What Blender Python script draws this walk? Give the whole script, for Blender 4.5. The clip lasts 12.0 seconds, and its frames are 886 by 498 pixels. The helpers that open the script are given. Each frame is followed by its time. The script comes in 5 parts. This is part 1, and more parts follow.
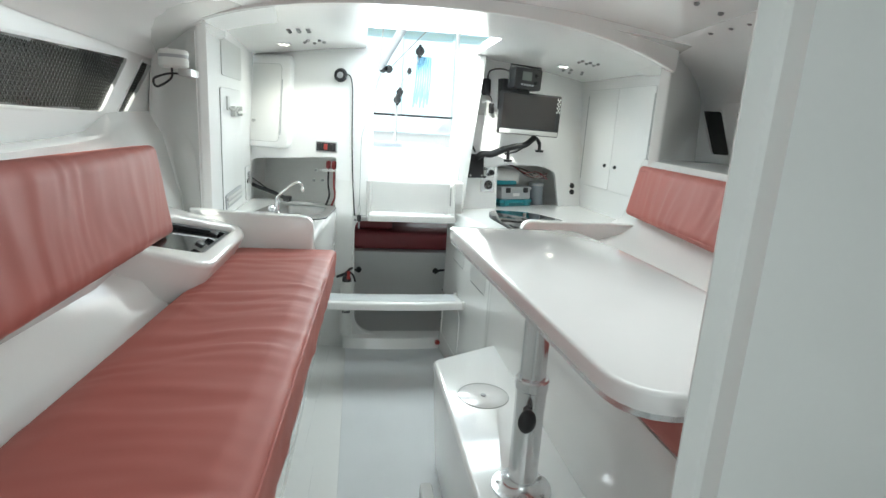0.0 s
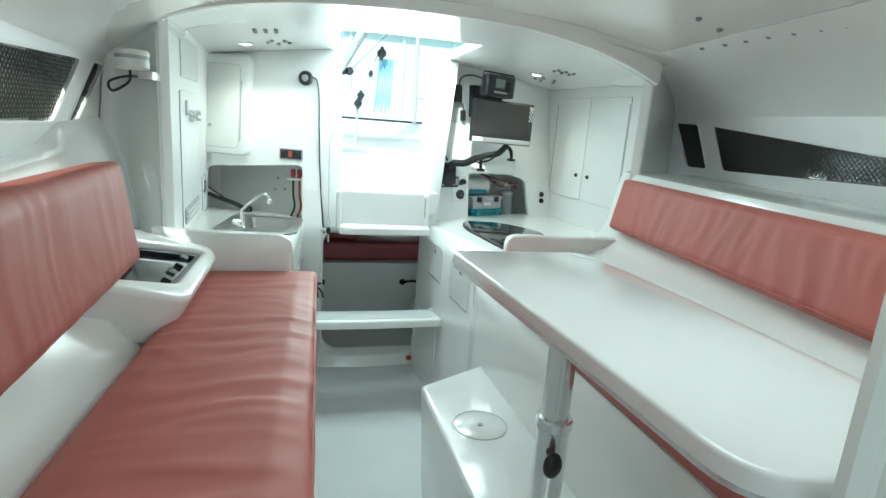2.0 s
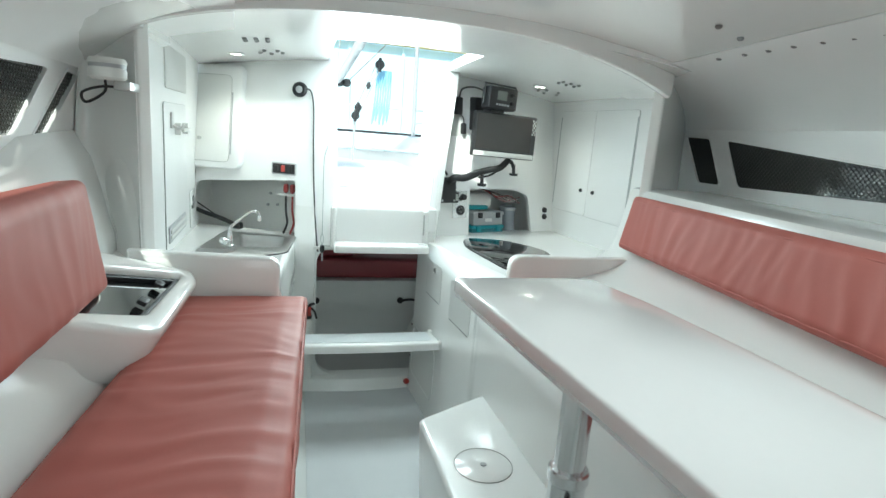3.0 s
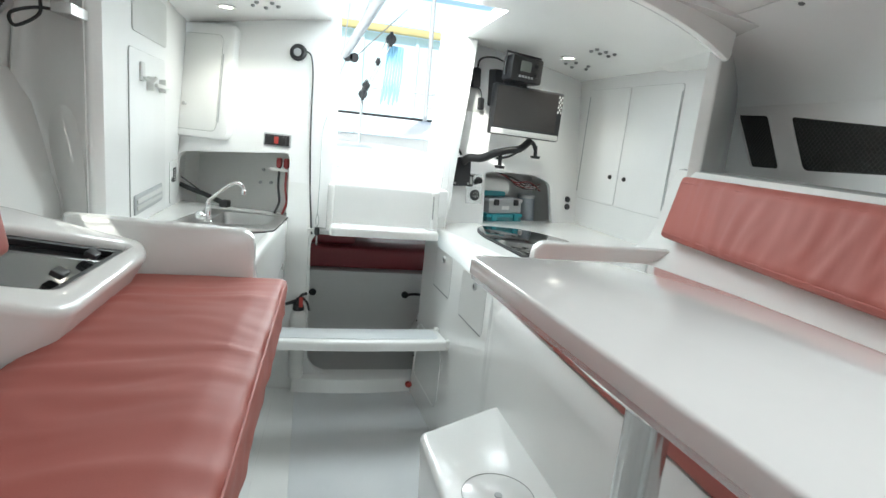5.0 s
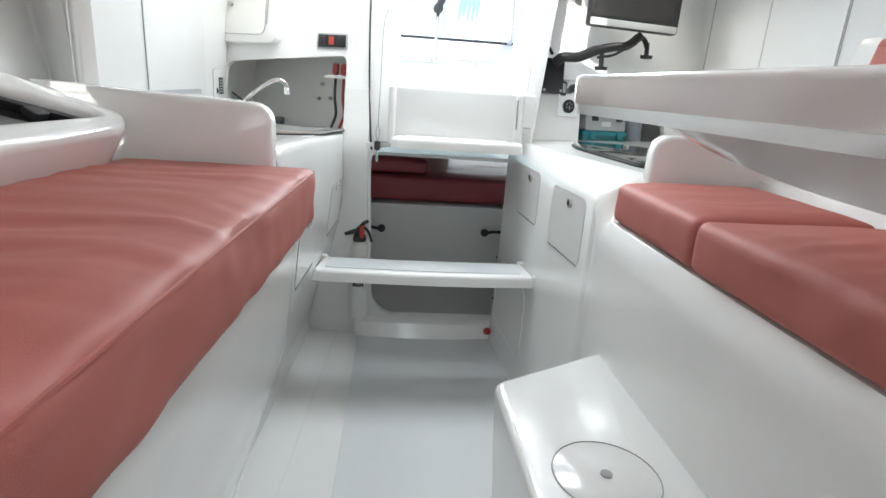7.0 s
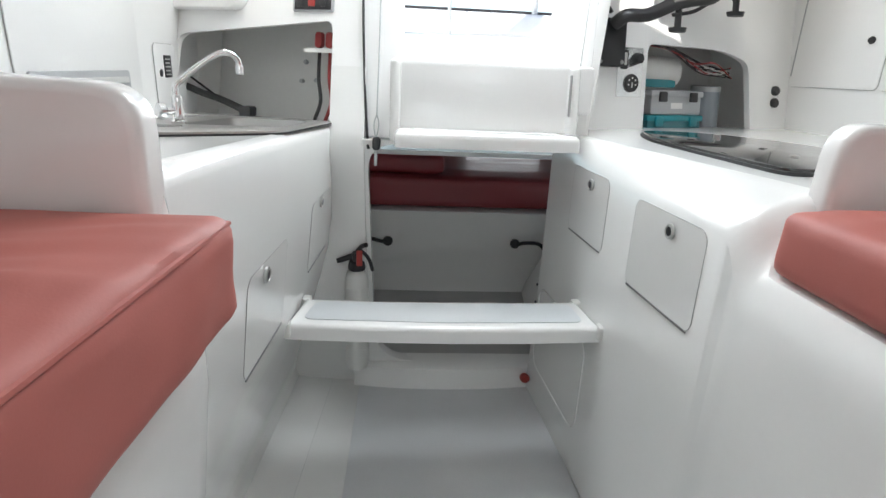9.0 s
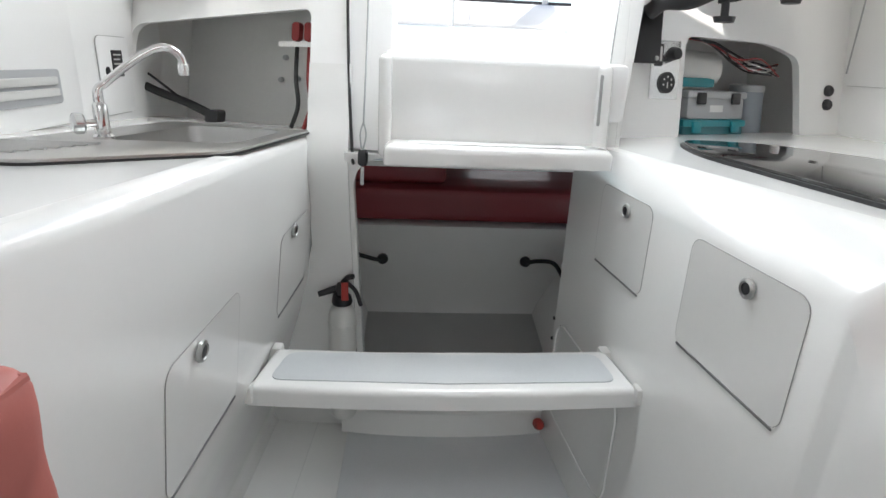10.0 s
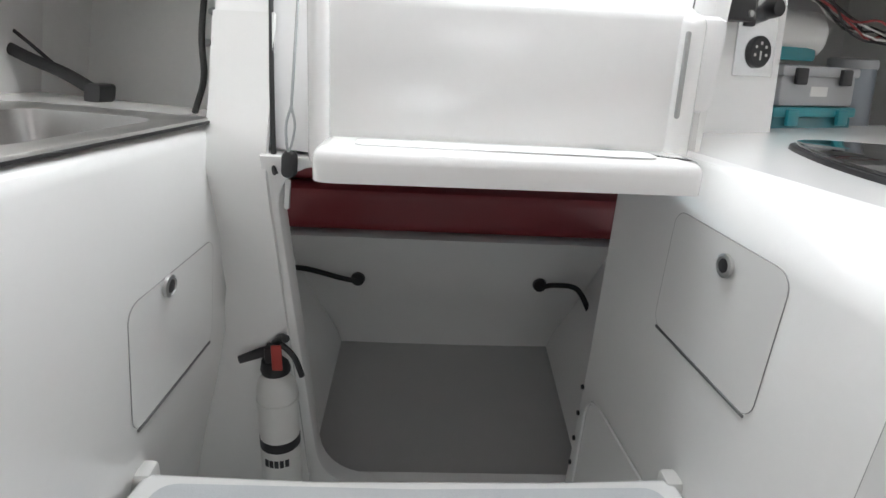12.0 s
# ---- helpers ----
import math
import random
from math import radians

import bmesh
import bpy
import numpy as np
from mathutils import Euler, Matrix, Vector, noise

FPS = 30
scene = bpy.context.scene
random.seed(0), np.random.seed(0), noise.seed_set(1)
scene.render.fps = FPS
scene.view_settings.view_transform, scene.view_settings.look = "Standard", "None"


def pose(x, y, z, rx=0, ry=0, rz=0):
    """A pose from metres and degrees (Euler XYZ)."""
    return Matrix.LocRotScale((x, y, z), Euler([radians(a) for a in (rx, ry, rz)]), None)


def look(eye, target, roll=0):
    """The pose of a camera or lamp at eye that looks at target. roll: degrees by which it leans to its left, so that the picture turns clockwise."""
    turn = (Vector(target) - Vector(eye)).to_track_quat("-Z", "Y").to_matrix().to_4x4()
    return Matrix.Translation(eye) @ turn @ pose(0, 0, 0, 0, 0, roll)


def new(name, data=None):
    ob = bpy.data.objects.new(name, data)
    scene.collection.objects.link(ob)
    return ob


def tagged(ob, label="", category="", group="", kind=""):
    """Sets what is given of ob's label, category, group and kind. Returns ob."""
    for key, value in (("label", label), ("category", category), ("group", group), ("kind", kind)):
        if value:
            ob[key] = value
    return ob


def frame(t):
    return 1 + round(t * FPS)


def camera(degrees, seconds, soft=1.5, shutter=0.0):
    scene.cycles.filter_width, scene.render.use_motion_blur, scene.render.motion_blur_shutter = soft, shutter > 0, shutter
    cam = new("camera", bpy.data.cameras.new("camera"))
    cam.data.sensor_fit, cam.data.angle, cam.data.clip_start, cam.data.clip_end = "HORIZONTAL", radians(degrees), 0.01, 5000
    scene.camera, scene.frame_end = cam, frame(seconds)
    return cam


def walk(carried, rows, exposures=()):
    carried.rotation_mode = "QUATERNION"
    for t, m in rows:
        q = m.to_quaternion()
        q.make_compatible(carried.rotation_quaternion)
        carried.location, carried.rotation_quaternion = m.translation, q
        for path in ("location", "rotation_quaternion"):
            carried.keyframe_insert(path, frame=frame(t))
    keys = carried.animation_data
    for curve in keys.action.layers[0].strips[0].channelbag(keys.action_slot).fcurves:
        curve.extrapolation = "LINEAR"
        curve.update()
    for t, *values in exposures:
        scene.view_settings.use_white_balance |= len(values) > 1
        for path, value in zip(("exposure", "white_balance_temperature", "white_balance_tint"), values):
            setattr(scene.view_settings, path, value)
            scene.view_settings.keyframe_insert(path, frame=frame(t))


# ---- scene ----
cam = camera(78.0, 12.0)
PATH = [
    (0, (-0.226, -0.034, 1.570), (0.089, 1.887, 1.110), 3.5),
    (0.5, (-0.259, 0.001, 1.620), (0.149, 1.905, 1.162), 4.3),
    (1, (-0.317, 0.031, 1.623), (0.117, 1.936, 1.196), 4.0),
    (1.5, (-0.376, 0.090, 1.628), (0.112, 1.979, 1.187), 4.1),
    (2, (-0.387, 0.149, 1.605), (0.130, 2.029, 1.158), 4.4),
    (2.5, (-0.375, 0.208, 1.597), (0.156, 2.084, 1.148), 4.7),
    (3, (-0.352, 0.303, 1.613), (0.168, 2.191, 1.207), 4.5),
    (3.2, (-0.345, 0.320, 1.637), (0.170, 2.209, 1.284), 4.0),
    (5, (-0.260, 0.643, 1.466), (0.227, 2.540, 1.061), 6.0),
    (5.5, (-0.239, 0.739, 1.357), (0.193, 2.636, 0.894), 7.0),
    (6, (-0.200, 0.824, 1.278), (0.195, 2.718, 0.774), 6.1),
    (6.5, (-0.180, 0.906, 1.221), (0.072, 2.815, 0.680), 5.3),
    (7, (-0.132, 1.045, 1.196), (0.053, 2.954, 0.629), 4.0),
    (9, (-0.120, 1.678, 1.165), (0.021, 3.573, 0.542), 2.6),
    (9.5, (-0.106, 1.837, 1.181), (0.023, 3.731, 0.552), 2.6),
    (10, (-0.096, 1.983, 1.176), (0.034, 3.872, 0.532), 2.6),
    (10.5, (-0.062, 2.117, 1.185), (0.081, 3.997, 0.519), 2.9),
    (11, (-0.045, 2.257, 1.170), (0.100, 4.134, 0.495), 3.0),
    (11.5, (-0.012, 2.405, 1.162), (0.050, 4.281, 0.474), 2.9),
    (12, (-0.016, 2.504, 1.136), (0.089, 4.370, 0.423), 3.3),
]
# seconds, stops, kelvin, tint: the camera's own white balance drifts greener between 1 and 3 s
EXPOSURES = [(0, 0.35, 6270, 1), (1.2, 0.33, 5870, -15), (2.6, 0.36, 5970, -8), (4.5, 0.32, 6250, 1), (6.0, 0.38, 6320, 6), (7.5, 0.42, 6380, 9), (9.0, 0.33, 6420, 10), (10.5, 0.13, 6500, 12), (12, 0.18, 6540, 13)]
walk(cam, [(t, look(eye, target, roll)) for t, eye, target, roll in PATH], EXPOSURES)

# ---- light and sky ----
world = bpy.data.worlds.new("world")
scene.world = world
world.use_nodes = True
wt = world.node_tree
sky = wt.nodes.new("ShaderNodeTexSky")
sky.sky_type = "NISHITA"
sky.sun_disc = False
sky.sun_elevation = radians(41.8)
sky.sun_rotation = radians(206.6)
wt.links.new(sky.outputs["Color"], wt.nodes["Background"].inputs["Color"])
wt.nodes["Background"].inputs["Strength"].default_value = 0.15

sun = new("sun", bpy.data.lights.new("sun", "SUN"))
sun.data.energy = 5.0
sun.data.angle = radians(0.6)
sun.data.color = (1.0, 0.95, 0.88)
sun.matrix_world = look((-4.0, -8.0, 8.0), (0.0, 0.0, 0.0))


def area_light(name, eye, target, sx, sy, watts, color):
    ob = new(name, bpy.data.lights.new(name, "AREA"))
    ob.data.shape, ob.data.size, ob.data.size_y = "RECTANGLE", sx, sy
    ob.data.energy, ob.data.color = watts, color
    ob.matrix_world = look(eye, target)
    return ob


area_light("hatchway_daylight", (0.16, 4.3, 1.62), (0.2, 1.2, 1.62), 0.6, 0.7, 24, (0.93, 0.98, 1.0))
area_light("sliding_hatch_daylight", (0.17, 3.32, 2.1), (0.1, 2.95, 0.0), 0.66, 0.6, 14, (0.93, 0.98, 1.0))
# added fill lamp over the table; the roof above it has no opening
area_light("table_fill_light", (0.3, 0.98, 1.98), (0.3, 1.05, 0.0), 0.7, 0.6, 3.6, (0.94, 0.98, 1.0))
area_light("fore_hatch_daylight", (-0.35, -0.80, 1.30), (0.3, 1.8, 2.05), 0.9, 0.6, 4.4, (0.92, 0.97, 1.0))
area_light("aft_port_daylight", (0.55, 5.5, 0.80), (0.3, 4.3, 0.66), 0.5, 0.09, 0.4, (0.9, 0.96, 1.0))

# ---- materials ----


def material(name, color, rough=0.4, metal=0.0, coat=0.0, grain=0.0, scale=60.0, vary=0.0, vscale=3.0, emit=0.0, bump=0.0, bscale=200.0, spread=0.0):
    m = bpy.data.materials.new(name)
    m.use_nodes = True
    n, l = m.node_tree.nodes, m.node_tree.links
    b = n["Principled BSDF"]
    b.inputs["Roughness"].default_value = rough
    b.inputs["Metallic"].default_value = metal
    b.inputs["Coat Weight"].default_value = coat
    b.inputs["Coat Roughness"].default_value = 0.06
    b.inputs["Base Color"].default_value = (*color, 1)
    co = n.new("ShaderNodeTexCoord")
    src = None
    if vary or grain:
        big = n.new("ShaderNodeTexNoise")
        big.inputs["Scale"].default_value, big.inputs["Detail"].default_value = vscale, 4
        l.new(co.outputs["Object"], big.inputs["Vector"])
        fine = n.new("ShaderNodeTexNoise")
        fine.inputs["Scale"].default_value, fine.inputs["Detail"].default_value = scale, 3
        l.new(co.outputs["Object"], fine.inputs["Vector"])
        val = n.new("ShaderNodeMath")
        val.operation = "MULTIPLY_ADD"
        l.new(big.outputs["Fac"], val.inputs[0])
        val.inputs[1].default_value, val.inputs[2].default_value = 2 * vary, 1 - vary
        val2 = n.new("ShaderNodeMath")
        val2.operation = "MULTIPLY_ADD"
        l.new(fine.outputs["Fac"], val2.inputs[0])
        val2.inputs[1].default_value, val2.inputs[2].default_value = 2 * grain, -grain
        add = n.new("ShaderNodeMath")
        l.new(val.outputs[0], add.inputs[0])
        l.new(val2.outputs[0], add.inputs[1])
        src = add.outputs[0]
        if spread:
            info = n.new("ShaderNodeObjectInfo")
            ma = n.new("ShaderNodeMath")
            ma.operation = "MULTIPLY_ADD"
            l.new(info.outputs["Random"], ma.inputs[0])
            ma.inputs[1].default_value = spread
            l.new(src, ma.inputs[2])
            src = ma.outputs[0]
        mix = n.new("ShaderNodeVectorMath")
        mix.operation = "SCALE"
        mix.inputs[0].default_value = color
        l.new(src, mix.inputs["Scale"])
        l.new(mix.outputs[0], b.inputs["Base Color"])
        rr = n.new("ShaderNodeMath")
        rr.operation = "MULTIPLY_ADD"
        l.new(big.outputs["Fac"], rr.inputs[0])
        rr.inputs[1].default_value, rr.inputs[2].default_value = 0.25 * rough, 0.87 * rough
        l.new(rr.outputs[0], b.inputs["Roughness"])
    if bump:
        t = n.new("ShaderNodeTexNoise")
        t.inputs["Scale"].default_value, t.inputs["Detail"].default_value = bscale, 5
        l.new(co.outputs["Object"], t.inputs["Vector"])
        bp = n.new("ShaderNodeBump")
        bp.inputs["Strength"].default_value, bp.inputs["Distance"].default_value = bump, 0.002
        l.new(t.outputs["Fac"], bp.inputs["Height"])
        l.new(bp.outputs["Normal"], b.inputs["Normal"])
    if emit:
        b.inputs["Emission Color"].default_value = (1.0, 0.93, 0.8, 1)
        b.inputs["Emission Strength"].default_value = emit
    return m


GEL = material("white_gelcoat", (0.87, 0.87, 0.85), 0.22, coat=0.6, vary=0.03, vscale=2.5, grain=0.012, scale=90, bump=0.03, bscale=14)
GELS = material("white_satin_liner", (0.86, 0.86, 0.85), 0.38, coat=0.25, vary=0.04, vscale=3, grain=0.012, scale=120, bump=0.05, bscale=22)
TABLE = material("white_laminate", (0.80, 0.78, 0.77), 0.12, coat=0.8, vary=0.02, vscale=4, grain=0.01)
SOLE = material("grey_nonskid_sole", (0.75, 0.765, 0.775), 0.5, vary=0.06, vscale=4, grain=0.05, scale=300, bump=0.35, bscale=420)
PAD = material("grey_nonskid_pad", (0.58, 0.60, 0.61), 0.55, vary=0.06, vscale=6, grain=0.05, scale=300, bump=0.35, bscale=420)
# aft floor grey set well below the sole's, carrying the footwell's weaker light
AFTSOLE = material("grey_floor_shade_toned", (0.44, 0.44, 0.43), 0.45, vary=0.06, vscale=5, grain=0.03, scale=200, bump=0.1, bscale=200)
VINYL = material("salmon_vinyl", (0.44, 0.13, 0.105), 0.58, vary=0.06, vscale=5, grain=0.03, scale=350, bump=0.09, bscale=420)
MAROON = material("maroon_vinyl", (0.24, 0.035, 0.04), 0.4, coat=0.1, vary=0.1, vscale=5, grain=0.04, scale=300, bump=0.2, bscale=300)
STEEL = material("brushed_stainless", (0.50, 0.50, 0.49), 0.33, metal=1.0, vary=0.06, vscale=8, grain=0.06, scale=160)
# steel darkened to take in the door hinges' shadow line; roof bolts share it
HINGE = material("steel_with_hinge_shadow", (0.24, 0.24, 0.24), 0.45, metal=0.8, vary=0.1, grain=0.05)
CHROME = material("polished_chrome", (0.8, 0.8, 0.8), 0.07, metal=1.0, vary=0.03)
ALU = material("anodised_aluminium", (0.78, 0.79, 0.80), 0.2, metal=0.9, vary=0.05, grain=0.03)
BLACK = material("black_plastic", (0.018, 0.018, 0.02), 0.42, vary=0.15, grain=0.05)
RUBBER = material("black_rubber_cable", (0.02, 0.02, 0.02), 0.6, vary=0.2)
SCREEN = material("dark_screen", (0.035, 0.03, 0.028), 0.14, coat=0.5, vary=0.1)
LCD = material("grey_lcd", (0.22, 0.24, 0.22), 0.25, vary=0.05)
GLASSTOP = material("black_glass_cooktop", (0.015, 0.016, 0.017), 0.06, coat=1.0, vary=0.1)
GREYPL = material("grey_plastic", (0.42, 0.43, 0.44), 0.4, vary=0.06, grain=0.02)
LGREY = material("pale_grey_panel", (0.6, 0.6, 0.58), 0.4, vary=0.05, grain=0.02)
WHITEPL = material("white_plastic", (0.74, 0.74, 0.71), 0.35, vary=0.03)
TEAL = material("teal_plastic", (0.015, 0.25, 0.29), 0.3, vary=0.06)
SMOKE = material("smoky_clear_plastic", (0.27, 0.3, 0.33), 0.2, vary=0.1)
TSMOKE = material("teal_tinted_plastic", (0.05, 0.19, 0.22), 0.2, vary=0.1)
PAPER = material("white_paper", (0.75, 0.75, 0.73), 0.7, vary=0.04)
REDPL = material("red_plastic", (0.42, 0.045, 0.035), 0.4, vary=0.1)
CABLERED = material("red_cable", (0.30, 0.03, 0.03), 0.5, vary=0.1)
# white gelcoat toned down, so the recesses' shade is partly in the colour
GELSHADE = material("gelcoat_shade_toned", (0.78, 0.78, 0.76), 0.6, vary=0.08, grain=0.03)
SHADE = material("black_window_mesh", (0.03, 0.032, 0.033), 0.5, vary=0.2)
BRONZE = material("tinted_acrylic", (0.055, 0.058, 0.055), 0.1, coat=0.5, vary=0.25, vscale=6)
MESH = material("grey_sun_mesh", (0.035, 0.035, 0.03), 0.6, vary=0.1)
SEAM = material("grey_seam", (0.36, 0.36, 0.35), 0.6, vary=0.1)
LAMP = material("lamp_lens", (1, 0.95, 0.85), 0.3, emit=14.0)
ROPE = material("blue_rope", (0.30, 0.55, 0.72), 0.8, vary=0.2, grain=0.15, scale=500)
WROPE = material("grey_rope", (0.4, 0.42, 0.42), 0.8, vary=0.2, grain=0.15, scale=500)
HANGAR = material("pale_blue_cladding", (0.60, 0.80, 0.86), 0.6, vary=0.06, vscale=0.7)
GROUND = material("pale_concrete", (0.5, 0.5, 0.48), 0.8, vary=0.1, grain=0.08, scale=20)
YELLOW = material("yellow_stripe", (0.5, 0.42, 0.2), 0.6, vary=0.1)

# ---- builders ----


def link(name, bm, mat, parent=None, label="", smooth=True):
    me = bpy.data.meshes.new(name)
    bmesh.ops.recalc_face_normals(bm, faces=bm.faces)
    if smooth:
        for f in bm.faces:
            f.smooth = True
        for e in bm.edges:
            if len(e.link_faces) == 2 and e.calc_face_angle(0) > radians(38):
                e.smooth = False
    bm.to_mesh(me)
    bm.free()
    me.materials.append(mat)
    ob = new(name, me)
    if parent:
        ob.parent = parent
    if label:
        ob["label"] = label
    return ob


def part(name, bm, mat, parent, label=""):
    return link(name, bm, mat, parent, label)


def thing(name, label, category, group="", at=(0, 0, 0)):
    ob = new(name)
    ob.location = at
    ob.empty_display_size = 0.05
    bpy.context.view_layer.update()
    return tagged(ob, label, category, group)


def structure(name, bm, mat, label, category="wall"):
    return tagged(link(name, bm, mat), label, category, kind="structure")


def box(bm, lo, hi, bevel=0.0, seg=2, m=None):
    c = [(a + b) / 2 for a, b in zip(lo, hi)]
    s = [abs(b - a) for a, b in zip(lo, hi)]
    mm = Matrix.Translation(c) @ Matrix.Diagonal((*s, 1))
    r = bmesh.ops.create_cube(bm, size=1, matrix=mm)
    vs = r["verts"]
    if bevel:
        es = list({e for v in vs for e in v.link_edges})
        q = bmesh.ops.bevel(bm, geom=es, offset=min(bevel, 0.49 * min(s)), segments=seg, affect="EDGES", profile=0.5)
        vs = list({v for f in q["faces"] for v in f.verts} | {v for v in vs if v.is_valid})
    if m is not None:
        bmesh.ops.transform(bm, matrix=m, verts=[v for v in vs if v.is_valid])
    return bm


def boxed(lo, hi, bevel=0.0, seg=2, m=None):
    return box(bmesh.new(), lo, hi, bevel, seg, m)


def cyl(bm, a, b, r1, r2=None, seg=24, caps=True):
    a, b = Vector(a), Vector(b)
    r2 = r1 if r2 is None else r2
    d = b - a
    m = Matrix.Translation((a + b) / 2) @ d.to_track_quat("Z", "Y").to_matrix().to_4x4()
    bmesh.ops.create_cone(bm, cap_ends=caps, segments=seg, radius1=r1, radius2=r2, depth=d.length, matrix=m)
    return bm


def lathe(profile, m=None, seg=32):
    bm = bmesh.new()
    rings = []
    for r, z in profile:
        rings.append([bm.verts.new((max(r, 1e-5) * math.cos(2 * math.pi * i / seg), max(r, 1e-5) * math.sin(2 * math.pi * i / seg), z)) for i in range(seg)])
    for a, b in zip(rings, rings[1:]):
        for i in range(seg):
            bm.faces.new((a[i], a[(i + 1) % seg], b[(i + 1) % seg], b[i]))
    bm.faces.new(rings[0])
    bm.faces.new(rings[-1])
    if m is not None:
        bmesh.ops.transform(bm, matrix=m, verts=bm.verts)
    return bm


def smooth_line(pts, n=8):
    pts = [Vector(p) for p in pts]
    out = []
    ext = [2 * pts[0] - pts[1], *pts, 2 * pts[-1] - pts[-2]]
    for i in range(1, len(ext) - 2):
        p0, p1, p2, p3 = ext[i - 1:i + 3]
        for k in range(n):
            t = k / n
            out.append(0.5 * (2 * p1 + (p2 - p0) * t + (2 * p0 - 5 * p1 + 4 * p2 - p3) * t * t + (3 * p1 - p0 - 3 * p2 + p3) * t ** 3))
    return out + [pts[-1]]


def tube(bm, pts, r, seg=8, curve=6):
    line = smooth_line(pts, curve) if curve and len(pts) > 2 else [Vector(p) for p in pts]
    rings, up = [], Vector((0.3, 0.2, 0.93))
    for i, p in enumerate(line):
        d = (line[min(i + 1, len(line) - 1)] - line[max(i - 1, 0)]).normalized()
        side = d.cross(up)
        if side.length < 0.05:
            side = d.cross(Vector((1, 0, 0)))
        side.normalize()
        up = side.cross(d).normalized()
        rings.append([bm.verts.new(p + r * (math.cos(2 * math.pi * k / seg) * side + math.sin(2 * math.pi * k / seg) * up)) for k in range(seg)])
    for a, b in zip(rings, rings[1:]):
        for k in range(seg):
            bm.faces.new((a[k], a[(k + 1) % seg], b[(k + 1) % seg], b[k]))
    bm.faces.new(rings[0])
    bm.faces.new(rings[-1])
    return bm


def rounded(x0, y0, x1, y1, r, n=5):
    r = min(r, abs(x1 - x0) / 2.01, abs(y1 - y0) / 2.01)
    out = []
    for cx, cy, a in ((x1 - r, y1 - r, 0), (x0 + r, y1 - r, 90), (x0 + r, y0 + r, 180), (x1 - r, y0 + r, 270)):
        for i in range(n + 1):
            t = radians(a + 90 * i / n)
            out.append((cx + r * math.cos(t), cy + r * math.sin(t)))
    return out


def soft_poly(pts, rs, n=5):
    """A polygon with each corner rounded by its own radius."""
    out, k = [], len(pts)
    for i in range(k):
        p, a, b = Vector(pts[i]), Vector(pts[i - 1]), Vector(pts[(i + 1) % k])
        r = rs if isinstance(rs, (int, float)) else rs[i]
        if r <= 0:
            out.append(tuple(p))
            continue
        da, db = (a - p), (b - p)
        d = min(r, 0.48 * da.length, 0.48 * db.length)
        s, e = p + da.normalized() * d, p + db.normalized() * d
        for j in range(n + 1):
            t = j / n
            out.append(tuple((1 - t) ** 2 * s + 2 * t * (1 - t) * p + t * t * e))
    return out


def plate(outer, holes=(), thick=0.02, m=None, bevel=0.0, seg=2):
    """A flat plate in the xy plane with holes, from z = 0 to thick."""
    bm = bmesh.new()
    es = []
    for loop in (outer, *holes):
        vs = [bm.verts.new((x, y, 0)) for x, y in loop]
        es += [bm.edges.new((vs[i], vs[(i + 1) % len(vs)])) for i in range(len(vs))]
    if holes:
        bmesh.ops.triangle_fill(bm, use_beauty=True, use_dissolve=False, edges=es)
    else:
        bm.faces.new(bm.verts)
    r = bmesh.ops.extrude_face_region(bm, geom=list(bm.faces))
    top = [v for v in r["geom"] if isinstance(v, bmesh.types.BMVert)]
    bmesh.ops.translate(bm, verts=top, vec=(0, 0, thick))
    bmesh.ops.recalc_face_normals(bm, faces=bm.faces)
    if bevel:
        rim = [e for e in bm.edges if len(e.link_faces) == 2 and e.calc_face_angle(0) > radians(60) and all(abs(v.co.z - thick) < 1e-5 for v in e.verts)]
        bmesh.ops.bevel(bm, geom=rim, offset=bevel, segments=seg, affect="EDGES", profile=0.5)
    if m is not None:
        bmesh.ops.transform(bm, matrix=m, verts=bm.verts)
    return bm


def frame_of(origin, u, v):
    """A matrix whose x goes along u, y along v and z along their normal."""
    u, v = Vector(u).normalized(), Vector(v)
    v = (v - u * v.dot(u)).normalized()
    w = u.cross(v)
    m = Matrix((u, v, w)).transposed().to_4x4()
    m.translation = origin
    return m


def grid_box(nx, ny, nz):
    """A unit box [-1, 1] whose faces are grids."""
    bm, seen = bmesh.new(), {}

    def vert(p):
        k = tuple(round(c, 5) for c in p)
        if k not in seen:
            seen[k] = bm.verts.new(k)
        return seen[k]
    for ax, (a, b), (na, nb) in ((2, (0, 1), (nx, ny)), (1, (0, 2), (nx, nz)), (0, (1, 2), (ny, nz))):
        for side in (-1, 1):
            for i in range(na):
                for j in range(nb):
                    q = []
                    for di, dj in ((0, 0), (1, 0), (1, 1), (0, 1)):
                        p = [0, 0, 0]
                        p[ax], p[a], p[b] = side, 2 * (i + di) / na - 1, 2 * (j + dj) / nb - 1
                        q.append(vert(p))
                    bm.faces.new(q)
    return bm


